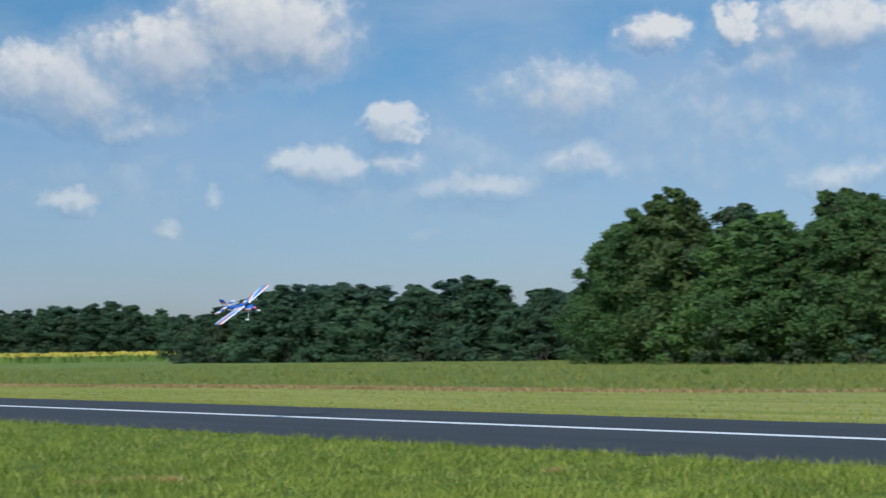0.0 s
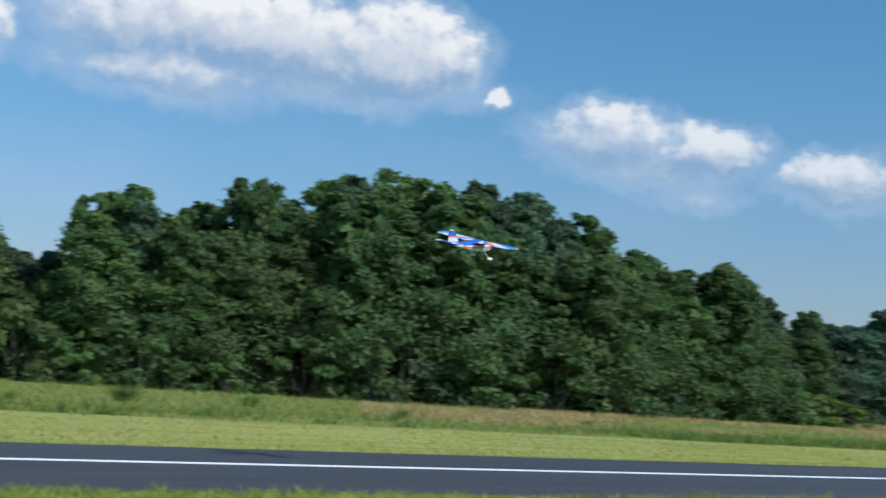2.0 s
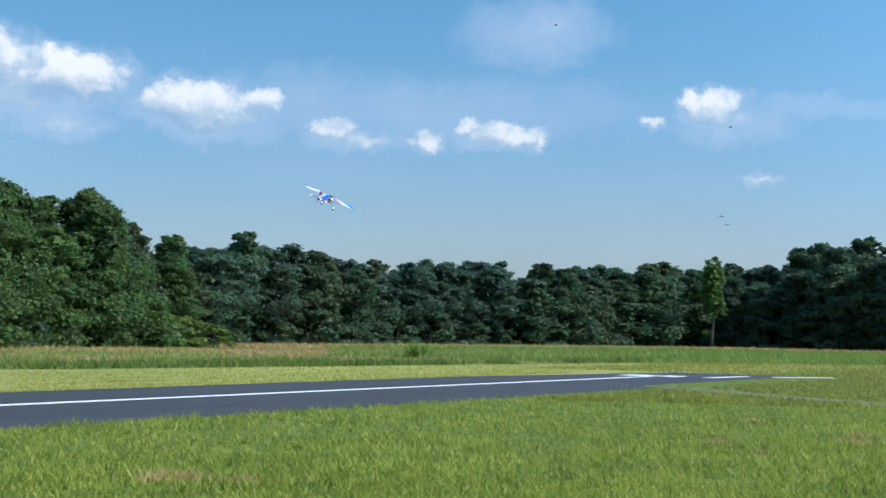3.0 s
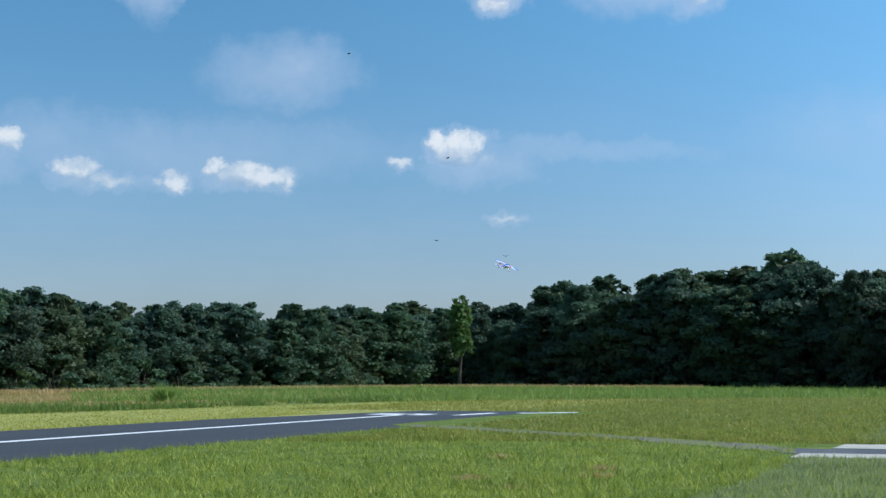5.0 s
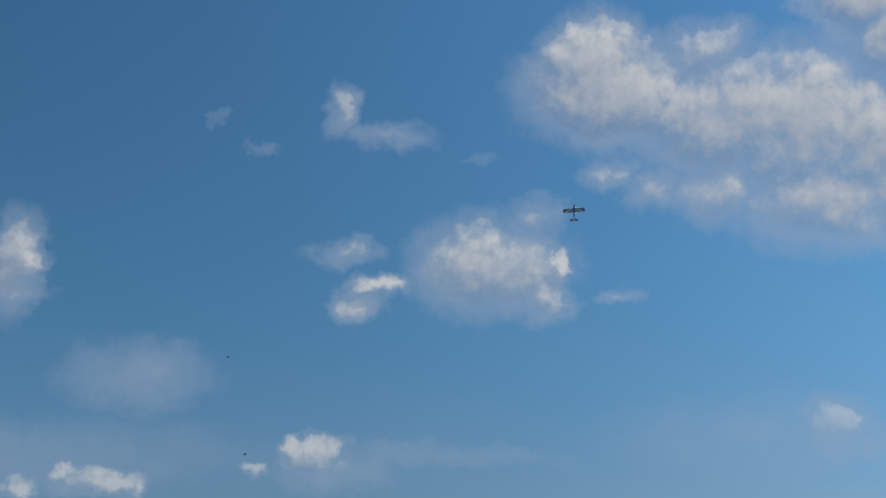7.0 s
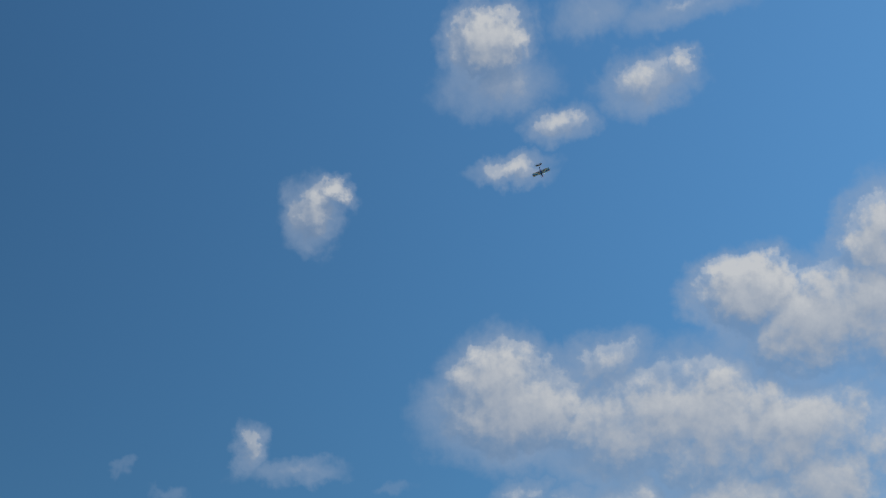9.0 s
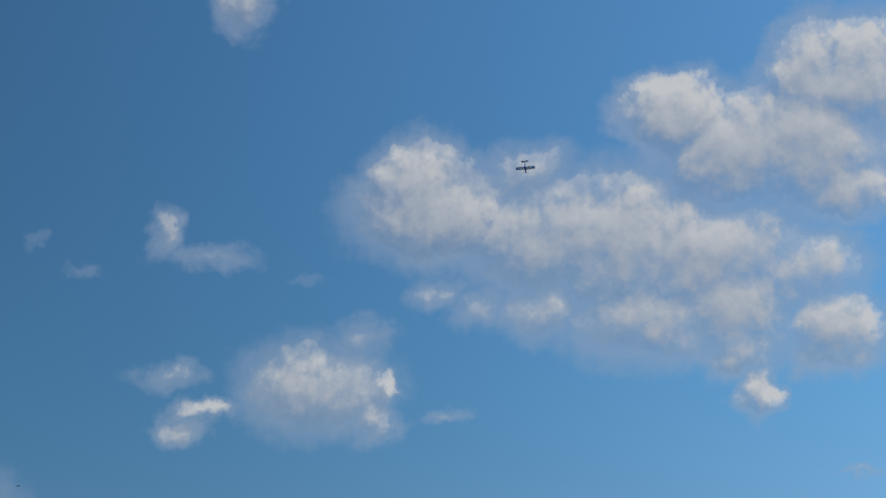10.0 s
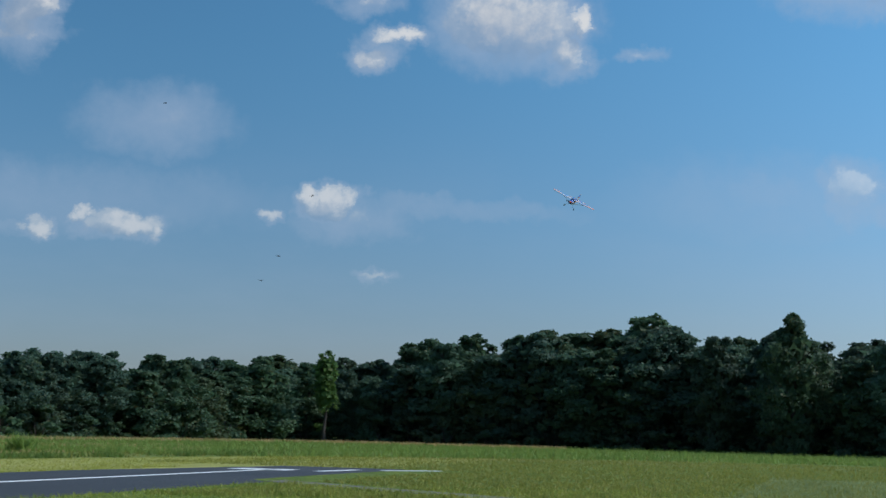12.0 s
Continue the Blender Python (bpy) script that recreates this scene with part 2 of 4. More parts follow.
def link(n, a, b):
    n.tree.links.new(a, b)


def bump(n, b, height, strength, distance):
    k = n.node("ShaderNodeBump", {"Height": height, "Strength": strength, "Distance": distance})
    link(n, k.outputs[0], b.inputs["Normal"])


def leaf_material(name, dark, light, dry=(0.16, 0.13, 0.05), single=0.40):
    """Foliage: every leaf its own green, every tree its own, some light coming through."""
    m, n, b = material(name, 0.62)
    isle = n.node("ShaderNodeNewGeometry").outputs["Random Per Island"]
    tree = n.node("ShaderNodeObjectInfo").outputs["Random"]
    place = n.node("ShaderNodeNewGeometry").outputs["Position"]
    tuft = n.math("ADD", n.math("MULTIPLY", n.noise(place, 0.6, 4.0), 0.5), n.math("MULTIPLY", n.noise(place, 3.4, 3.0), 0.5))
    f = n.math("ADD", n.math("MULTIPLY", isle, single), n.math("MULTIPLY", n.ramp(tuft, 0.37, 0.63), 1.0 - single))
    c = n.mix(f, dark, light)
    c = n.mix(n.math("MULTIPLY", n.ramp(tree, 0.60, 1.0), 0.22), c, dry)
    c = n.mix(n.math("MULTIPLY", n.ramp(tree, 0.40, 0.0), 0.60), c, [min(1.0, a * 1.45) for a in light])
    c = n.mix(n.math("MULTIPLY", n.ramp(isle, 0.93, 0.97), 0.5), c, dry)
    link(n, c, b.inputs["Base Color"])
    b.inputs["Specular IOR Level"].default_value = 0.22
    t = n.node("ShaderNodeBsdfTranslucent", (c,))
    s = n.node("ShaderNodeMixShader", (0.44, b.outputs[0], t.outputs[0]))
    link(n, s.outputs[0], m.node_tree.nodes["Material Output"].inputs[0])
    return m


def plain(name, colour, rough, metal=0.0, vary=0.12, scale=6.0):
    m, n, b = material(name, rough)
    k = n.noise(n.node("ShaderNodeTexCoord").outputs["Object"], scale, 4.0, 0.6)
    c = n.mix(n.ramp(k, 0.3, 0.7), [a * (1 - vary) for a in colour], [min(1, a * (1 + vary)) for a in colour])
    link(n, c, b.inputs["Base Color"])
    b.inputs["Metallic"].default_value = metal
    return m


LEAF = leaf_material("leaves", (0.042, 0.088, 0.036), (0.118, 0.195, 0.050))
# Back-row and far leaves: shade and bluish distance haze put into the colour.
LEAF_DARK_HAZY = leaf_material("shaded_hazy_leaves", (0.050, 0.096, 0.056), (0.086, 0.145, 0.068))
# Pine greens: darks lifted towards blue, haze painted into the base colour.
LEAF_PINE_HAZY = leaf_material("hazy_needles", (0.054, 0.098, 0.070), (0.086, 0.145, 0.086), (0.12, 0.11, 0.05))
LEAF_WEED = leaf_material("weeds", (0.10, 0.17, 0.03), (0.20, 0.27, 0.06))
BLADE = leaf_material("grass_blades", (0.10, 0.165, 0.020), (0.50, 0.53, 0.090), (0.58, 0.47, 0.19), 0.62)
BLADE_FIELD = leaf_material("field_blades", (0.14, 0.185, 0.028), (0.37, 0.355, 0.060), (0.44, 0.36, 0.14), 0.5)
BLADE_GREY = leaf_material("seeding_blades", (0.16, 0.21, 0.08), (0.46, 0.50, 0.22), (0.50, 0.45, 0.26), 0.6)
STRAW = leaf_material("dead_grass", (0.40, 0.27, 0.12), (0.62, 0.44, 0.20), (0.46, 0.28, 0.13))
BARK = plain("bark", (0.055, 0.045, 0.036), 0.9, vary=0.35, scale=3.0)


def ground_material():
    """Lawn before the runway, a mown strip behind it, then the uncut field."""
    m, n, b = material("grass_ground", 0.95)
    p = n.node("ShaderNodeNewGeometry").outputs["Position"]
    x, y, _ = n.split(p)
    big, mid, fine = n.noise(p, 0.12, 4.0), n.noise(p, 0.9, 4.0, 0.6), n.noise(p, 14.0, 4.0, 0.7)
    lawn = n.mix(n.ramp(mid, 0.3, 0.7), (0.10, 0.15, 0.03), (0.20, 0.25, 0.055))
    lawn = n.mix(n.math("MULTIPLY", n.ramp(n.noise(n.vec("ADD", p, (31.0, 7.0, 0.0)), 0.55, 5.0, 0.65), 0.60, 0.74), 0.7), lawn, (0.30, 0.24, 0.11))
    streak = n.noise(n.vec("MULTIPLY", p, (0.07, 1.9, 1.0)), 1.0, 6.0, 0.65)
    mown = n.mix(n.ramp(streak, 0.3, 0.7), (0.25, 0.29, 0.06), (0.53, 0.48, 0.16))
    field = n.mix(n.ramp(n.noise(n.vec("MULTIPLY", p, (0.10, 0.35, 1.0)), 1.0, 4.0, 0.6), 0.3, 0.7), (0.13, 0.195, 0.045), (0.25, 0.27, 0.08))
    lush = n.math("MULTIPLY", n.ramp(y, 66.0, 56.0), n.ramp(x, -8.0, -30.0))
    mown = n.mix(n.math("MULTIPLY", n.ramp(n.noise(n.vec("MULTIPLY", p, (0.35, 1.2, 1.0)), 1.0, 5.0, 0.65), 0.50, 0.66), 0.55), mown, (0.50, 0.41, 0.17))
    field = n.mix(n.math("MULTIPLY", lush, 0.7), field, (0.18, 0.225, 0.055))
    off = n.math("SUBTRACT", n.vec("LENGTH", p), n.math("MAXIMUM", n.math("SUBTRACT", x, 105.0), 0.0))
    straw = n.math("MULTIPLY", n.math("MULTIPLY", n.ramp(off, 84.0, 93.0), n.ramp(x, 38.0, 55.0)), n.ramp(x, 98.0, 82.0))
    rough = field
    edge = n.math("ADD", cut_line(n, x), n.math("MULTIPLY", n.math("SUBTRACT", mid, 0.5), 2.5))
    dry = n.math("MULTIPLY", n.math("MULTIPLY", n.ramp(n.math("ABSOLUTE", n.math("SUBTRACT", n.math("SUBTRACT", y, edge), 0.6)), 2.2, 0.4),
                 n.ramp(x, -20.0, -42.0)), n.ramp(big, 0.28, 0.50))
    field = n.mix(n.ramp(n.math("SUBTRACT", y, edge), -0.5, 0.5), mown, field)
    field = n.mix(n.math("MULTIPLY", dry, 0.65), field, (0.50, 0.38, 0.21))
    c = n.mix(n.ramp(y, 19.0, 22.0), lawn, field)
    bow = n.math("ADD", x, n.math("MULTIPLY", n.math("MULTIPLY", y, y), 0.027))
    c = n.mix(n.math("MULTIPLY", n.ramp(bow, 102.5, 105.0), n.ramp(x, 55.0, 66.0)), c, rough)
    crop = n.math("MULTIPLY", n.math("MULTIPLY", n.ramp(y, 93.0, 97.0), n.ramp(y, 133.0, 129.0)), n.math("MULTIPLY", n.ramp(x, -14.0, -6.0), n.ramp(x, 40.0, 25.0)))
    c = n.mix(n.math("MULTIPLY", crop, 0.8), c, (0.085, 0.14, 0.03))
    c = n.mix(n.math("MULTIPLY", straw, n.ramp(mid, 0.25, 0.6)), c, (0.34, 0.26, 0.12))
    c = n.mix(n.math("MULTIPLY", n.ramp(fine, 0.35, 0.7), 0.45), c, (0.12, 0.17, 0.035))
    link(n, c, b.inputs["Base Color"])
    b.inputs["Specular IOR Level"].default_value = 0.1
    bump(n, b, fine, 0.9, 0.08)
    return m


def cut_line(n, x):
    """How far from the flyer the mown strip ends, along the runway."""
    left = n.math("POWER", 2.718, n.math("MULTIPLY", n.math("POWER", n.math("DIVIDE", n.math("MINIMUM", n.math("ADD", x, 2.0), 0.0), 15.0), 2.0), -1.0))
    right = n.math("POWER", 2.718, n.math("MULTIPLY", n.math("POWER", n.math("DIVIDE", n.math("MAXIMUM", n.math("ADD", x, 2.0), 0.0), 8.5), 2.0), -1.0))
    lobe = n.math("MULTIPLY", n.math("MULTIPLY", left, right), 31.0)
    return n.math("SUBTRACT", n.math("ADD", lobe, 38.5), n.math("ADD", n.math("MULTIPLY", n.ramp(x, 30.0, 85.0, False), 7.5), n.math("MULTIPLY", n.ramp(x, -38.0, -70.0, False), 3.2)))


def cut_at(x):
    k = x + 2.0
    return 38.5 + 31.0 * math.exp(-(k / (15.0 if k < 0 else 8.5)) ** 2) - 7.5 * min(1, max(0, (x - 30) / 55)) - 3.2 * min(1, max(0, (-x - 38) / 32))


def asphalt_material(name="asphalt", base=0.04):
    m, n, b = material(name, 0.72)
    p = n.node("ShaderNodeNewGeometry").outputs["Position"]
    streak = n.noise(n.vec("MULTIPLY", p, (0.08, 1.3, 1.0)), 1.0, 4.0, 0.6)
    grit = n.noise(p, 60.0, 3.0, 0.7)
    c = n.mix(n.ramp(streak, 0.25, 0.75), (base * 0.74, base * 0.75, base * 0.78), (base * 1.22, base * 1.23, base * 1.27))
    c = n.mix(n.math("MULTIPLY", n.ramp(grit, 0.5, 0.8), 0.35), c, (base * 2.6, base * 2.6, base * 2.6))
    c = n.mix(n.math("MULTIPLY", n.ramp(n.noise(p, 0.7, 5.0, 0.7), 0.70, 0.76), 0.5), c, (0.16, 0.155, 0.15))
    link(n, c, b.inputs["Base Color"])
    bump(n, b, grit, 0.5, 0.01)
    return m


def path_material():
    """A beaten path: pale worn earth, grown over in patches."""
    m, n, b = material("beaten_path", 0.95)
    p = n.node("ShaderNodeNewGeometry").outputs["Position"]
    c = n.mix(n.ramp(n.noise(p, 9.0, 4.0, 0.7), 0.3, 0.7), (0.085, 0.08, 0.065), (0.20, 0.18, 0.145))
    c = n.mix(n.ramp(n.noise(p, 1.1, 5.0, 0.7), 0.43, 0.57), c, (0.15, 0.17, 0.04))
    link(n, c, b.inputs["Base Color"])
    bump(n, b, n.noise(p, 14.0, 4.0, 0.7), 0.7, 0.05)
    return m


def worn_paint():
    m, n, b = material("runway_paint", 0.7)
    p = n.node("ShaderNodeNewGeometry").outputs["Position"]
    c = n.mix(n.ramp(n.noise(p, 7.0, 6.0, 0.7), 0.56, 0.70), (0.78, 0.78, 0.76), (0.36, 0.36, 0.36))
    link(n, c, b.inputs["Base Color"])
    return m


GROUND = ground_material()
ASPHALT = asphalt_material()
OLD_ASPHALT = asphalt_material("old_asphalt", 0.085)
PATH = path_material()
PAINT = worn_paint()
CONCRETE = plain("concrete", (0.44, 0.40, 0.33), 0.85, vary=0.15, scale=1.5)


def mesh_of(name, verts, faces, mat, smooth=False):
    me = bpy.data.meshes.new(name)
    me.from_pydata([tuple(v) for v in verts], [], [tuple(f) for f in faces])
    me.materials.append(mat)
    if smooth:
        me.polygons.foreach_set("use_smooth", [True] * len(me.polygons))
    me.update()
    return me


def fast_mesh(name, v, k, mat):
    """A mesh of loose faces with k corners each, from an array of corners."""
    me = bpy.data.meshes.new(name)
    total = len(v)
    me.vertices.add(total)
    me.vertices.foreach_set("co", np.asarray(v, np.float32).ravel())
    me.loops.add(total)
    me.loops.foreach_set("vertex_index", np.arange(total, dtype=np.int32))
    me.polygons.add(total // k)
    me.polygons.foreach_set("loop_start", np.arange(0, total, k, dtype=np.int32))
    me.polygons.foreach_set("loop_total", np.full(total // k, k, np.int32))
    me.materials.append(mat)
    me.update(calc_edges=True)
    return me


def part(name, data, mat, parent, label=""):
    """A bmesh or a mesh as one object under a thing or a part."""
    if isinstance(data, bmesh.types.BMesh):
        me = bpy.data.meshes.new(name)
        data.to_mesh(me)
        data.free()
        me.materials.append(mat)
        data = me
    ob = new(name, data)
    ob.parent = parent
    return tagged(ob, label)


# ---- ground, runway, path ----
def axis_steps():
    near = [i * 4.0 for i in range(-50, 51)]
    far = [210, 260, 340, 480, 700, 1100, 1800, 3000, 4600]
    return [-f for f in reversed(far)] + near + far


def ground_sheet():
    s = axis_steps()
    verts = [(x, y, 0.0) for y in s for x in s]
    w = len(s)
    faces = [(j * w + i, j * w + i + 1, (j + 1) * w + i + 1, (j + 1) * w + i) for j in range(w - 1) for i in range(w - 1)]
    g = new("ground", mesh_of("ground", verts, faces, GROUND))
    return tagged(g, "level grass airfield, mown by the runway, uncut field behind", "ground", kind="structure")


ground_sheet()


def strip(name, near, far, z, mat):
    """A thin slab between two lines of plan points, with a skirt down into the ground."""
    n = len(near)
    verts = [(x, y, z) for x, y in near] + [(x, y, z) for x, y in far]
    verts += [(x, y, -0.05) for x, y in near] + [(x, y, -0.05) for x, y in far]
    faces = []
    for i in range(n - 1):
        faces.append((i, i + 1, n + i + 1, n + i))
        faces.append((2 * n + i, 2 * n + i + 1, i + 1, i))
        faces.append((n + i, n + i + 1, 3 * n + i + 1, 3 * n + i))
    faces += [(0, n, 3 * n, 2 * n), (2 * n - 1, n - 1, 3 * n - 1, 4 * n - 1)]
    return new(name, mesh_of(name, verts, faces, mat))


def runway():
    rng = random.Random(4)
    near, far = [], []
    x = -220.0
    while x < 60.6:
        wob = 0.22 * noise.noise(Vector((x * 0.35, 3.0, 0))) + 0.12 * noise.noise(Vector((x * 1.7, 9.0, 0)))
        bite = 0.0 if x < 42 else min(1.0, (x - 42) / 2.0) * 1.3
        near.append((x, 16.95 + wob + bite))
        far.append((x, 25.6 + 0.5 * wob + 0.15 * rng.random() - max(0, x - 46) * 0.16))
        x += 0.6
    r = strip("runway", near, far, 0.012, ASPHALT)
    tagged(r, "dark asphalt model-aircraft runway with ragged grass edges", "runway", kind="structure")


runway()


def stripe(name, corners, label):
    verts = [(x, y, 0.017) for x, y in corners] + [(x, y, 0.006) for x, y in corners]
    faces = [(0, 1, 2, 3), (0, 4, 5, 1), (1, 5, 6, 2), (2, 6, 7, 3), (3, 7, 4, 0)]
    return tagged(new(name, mesh_of(name, verts, faces, PAINT)), label, "runway marking", kind="structure")


stripe("centre_line", [(-220, 21.62), (55.5, 21.62), (55.5, 21.92), (-220, 21.92)], "long white painted line along the runway")
stripe("end_mark", [(53.6, 20.9), (55.2, 20.9), (55.2, 23.2), (53.6, 23.2)], "white painted end mark at the runway threshold")
stripe("end_mark", [(53.9, 19.5), (57.4, 19.2), (57.5, 19.6), (54.0, 19.95)], "white painted end mark at the runway threshold")
stripe("end_mark", [(57.4, 18.3), (59.4, 16.5), (59.8, 16.8), (57.8, 18.6)], "white painted end mark at the runway threshold")
tagged(strip("taxi_path", [(42.7, 17.3), (39.3, 13.2), (36.6, 9.9), (34.6, 7.6), (32.6, 5.6), (30.95, 4.15)],
             [(44.3, 17.3), (40.8, 13.0), (38.6, 9.9), (36.6, 7.4), (34.8, 5.6), (33.15, 4.55)], 0.010, PATH),
       "narrow worn taxi path half grown over by grass", "path", kind="structure")
tagged(strip("apron_strip", [(30.95, 4.15), (31.1, 1.5), (31.3, -14.0)], [(33.15, 4.55), (33.12, 1.6), (33.3, -14.0)], 0.012, OLD_ASPHALT),
       "grey asphalt strip between two concrete pads", "path", kind="structure")
tagged(strip("concrete_pad", [(29.3, 4.1), (29.65, 1.4), (29.9, -14.0)], [(30.93, 4.1), (31.08, 1.5), (31.28, -14.0)], 0.03, CONCRETE), "pale concrete pad beside the taxi path", "pad", kind="structure")
tagged(strip("concrete_pad", [(33.17, 3.75), (33.14, 1.6), (33.32, -14.0)], [(35.1, 3.7), (35.4, 1.7), (35.9, -14.0)], 0.03, CONCRETE), "pale concrete pad beside the taxi path", "pad", kind="structure")

# ---- grass ----


def patches(pts, cell, seed):
    """Soft random patches over the plan, 0 to 1, so many metres across."""
    grid = np.random.default_rng(seed).uniform(0, 1, (64, 64))
    q = np.asarray(pts) / cell
    i = np.floor(q).astype(int)
    f = q - i
    f = f * f * (3 - 2 * f)
    x0, y0, x1, y1 = i[:, 0] % 64, i[:, 1] % 64, (i[:, 0] + 1) % 64, (i[:, 1] + 1) % 64
    low = grid[x0, y0] * (1 - f[:, 0]) + grid[x1, y0] * f[:, 0]
    top = grid[x0, y1] * (1 - f[:, 0]) + grid[x1, y1] * f[:, 0]
    return low * (1 - f[:, 1]) + top * f[:, 1]


def blades(name, pts, height, width, mat, rng, spread=0.35, tufts=0.0):
    """Loose pointed blades at the plan points, leaning at random; tufts: how far they grow in higher and lower tufts."""
    k = len(pts)
    a = rng.uniform(0, 2 * np.pi, k)
    h = height * rng.uniform(0.55, 1.25, k)
    if tufts:
        tuft = 0.5 * patches(pts, 0.16, 1) + 0.3 * patches(pts, 0.45, 2) + 0.2 * patches(pts, 1.6, 3)
        h *= np.clip(1.0 + tufts * (tuft - 0.5) * 4.0, 0.25, 2.4)
    w = width * rng.uniform(0.7, 1.3, k)
    lean = rng.normal(0, spread, (k, 2)) * h[:, None]
    base = np.column_stack([pts, np.zeros(k)])
    side = np.column_stack([np.cos(a) * w, np.sin(a) * w, np.zeros(k)]) * 0.5
    tip = base + np.column_stack([lean, h])
    v = np.stack([base - side, base + side, tip], 1).reshape(-1, 3)
    return new(name, fast_mesh(name, v, 3, mat))


def fan(rng, count, b0, b1, d0, d1, power=1.0):
    """Plan points by bearing and distance, denser near the flyer."""
    b = np.radians(rng.uniform(b0, b1, count))
    d = d0 + (d1 - d0) * rng.uniform(0, 1, count) ** power
    return np.column_stack([np.sin(b) * d, np.cos(b) * d])


def lawn():
    rng = np.random.default_rng(11)
    p = fan(rng, 480000, -66, 95, 12.2, 44.0, 1.9)
    keep = p[:, 1] < 16.9
    x, y = p[:, 0], p[:, 1]
    path_x = np.interp(y, [-14, 2, 5.2, 10, 16.9], [30.5, 31.2, 33.5, 37.6, 43.5])
    keep &= np.abs(x - path_x) > 0.45 + 0.7 * rng.uniform(0, 1, len(x)) * (y > 5)
    keep &= ~((x > 29.4 + 0.25 * rng.uniform(0, 1, len(x))) & (x < 35.8) & (y < 4.4))
    ob = blades("grass", p[keep], 0.082, 0.021, BLADE, rng, 0.55, 0.9)
    q = fan(rng, 100000, 62, 95, 36.0, 100.0, 1.3)
    keep = ((q[:, 0] > 60) | (q[:, 1] < 16.0)) & (q[:, 1] < 30) & (np.hypot(q[:, 0] - 58, q[:, 1] - 18) > 2.5)
    path_x = np.interp(q[:, 1], [-14, 2, 5.2, 10, 16.9], [30.5, 31.2, 33.5, 37.6, 43.5])
    keep &= (np.abs(q[:, 0] - path_x) > 1.0) & (q[:, 0] + 0.027 * q[:, 1] ** 2 < 104)
    far = blades("far_lawn", q[keep], 0.08, 0.045, BLADE_FIELD, rng, 0.6, 0.9)
    tagged(far, "short yellow-green grass past the runway's end", "grass", kind="stuff")
    tagged(ob, "short green lawn grass with dry patches before the runway", "grass", kind="stuff")


def long_grass():
    """A strip left longer, going to seed, along a straight mowing line."""
    rng = np.random.default_rng(18)
    near = np.column_stack([rng.uniform(13.0, 29.2, 60000), 3.7 - 9.0 * rng.uniform(0, 1, 60000) ** 1.2])
    far = np.column_stack([rng.uniform(36.2, 62.0, 40000), 3.9 - 12.0 * rng.uniform(0, 1, 40000)])
    p = np.concatenate([near, far])
    p = p[p[:, 1] < 3.6 + 0.35 * patches(p, 0.6, 21)]
    ob = blades("long_grass", p, 0.095, 0.022, BLADE_GREY, rng, 0.5, 0.8)
    tagged(ob, "longer grey-green seeding grass beside the mown lawn", "grass", kind="stuff")


def verge():
    rng = np.random.default_rng(12)
    n = 60000
    x = rng.uniform(-75, 95, n)
    y = 25.6 + rng.uniform(0, 1, n) ** 1.6 * 13.0
    keep = (x < 55) | (y > 27)
    keep &= y < np.array([cut_at(a) for a in x])
    ob = blades("mown_grass", np.column_stack([x, y])[keep], 0.06, 0.03, BLADE_FIELD, rng, 0.6)
    tagged(ob, "pale mown grass strip behind the runway", "grass", kind="stuff")


def tall_field():
    rng = np.random.default_rng(13)
    p = fan(rng, 150000, -66, 95, 30.0, 150.0, 1.4)
    lim = np.array([cut_at(a) for a in p[:, 0]])
    keep = (p[:, 1] > lim + rng.normal(0, 0.5, len(p))) | ((p[:, 0] > 62) & (p[:, 0] + 0.027 * p[:, 1] ** 2 > 104))
    ob = blades("field_grass", p[keep], 0.18, 0.06, BLADE_FIELD, rng, 0.45, 0.7)
    tagged(ob, "tall uncut yellow-green field grass", "grass", kind="stuff")


def dead_strip():
    rng = np.random.default_rng(14)
    n = 26000
    x = -20 - 75 * rng.uniform(0, 1, n)
    y = np.array([cut_at(a) for a in x]) + rng.normal(0.4, 0.5, n) + 0.5 * np.sin(x * 0.21)
    keep = rng.uniform(0, 1, n) < 0.35 + 0.65 * (np.sin(x * 0.13 + 1.0) + 0.6 * np.sin(x * 0.41) > -0.4)
    keep &= rng.uniform(0, 1, n) < np.clip((-x - 16) / 40, 0.12, 1)
    ob = blades("dead_grass_strip", np.column_stack([x, y])[keep], 0.11, 0.09, STRAW, rng, 0.6)
    tagged(ob, "reddish-brown strip of dead grass along the mown edge", "grass", kind="stuff")


def dry_band():
    rng = np.random.default_rng(15)
    p = fan(rng, 30000, 34, 66, 58.0, 118.0)
    dry = patches(p * np.array([0.5, 1.0]), 5.0, 6) + 0.5 * patches(p, 1.7, 7)
    p = p[(dry > 0.86) & (p[:, 1] > np.array([cut_at(a) for a in p[:, 0]]) + 6)]
    ob = blades("dry_grass_band", p, 0.24, 0.08, STRAW, rng, 0.5)
    tagged(ob, "tan dry grass in the uncut field before the woods", "grass", kind="stuff")


def weed_edge():
    """Taller green weeds where the mower turns, thick in places."""
    rng = np.random.default_rng(16)
    n = 26000
    x = rng.uniform(8, 92, n)
    y = np.array([cut_at(a) for a in x]) + np.abs(rng.normal(0, 2.6, n)) + 0.3
    p = np.column_stack([x, y])
    p = p[patches(p * np.array([0.45, 1.0]), 3.2, 8) + 0.4 * patches(p, 1.0, 9) > 0.72]
    ob = blades("edge_weeds", p, 0.24, 0.06, LEAF_WEED, rng, 0.5, 0.6)
    tagged(ob, "green weeds along the edge of the mown strip", "weeds", kind="stuff")


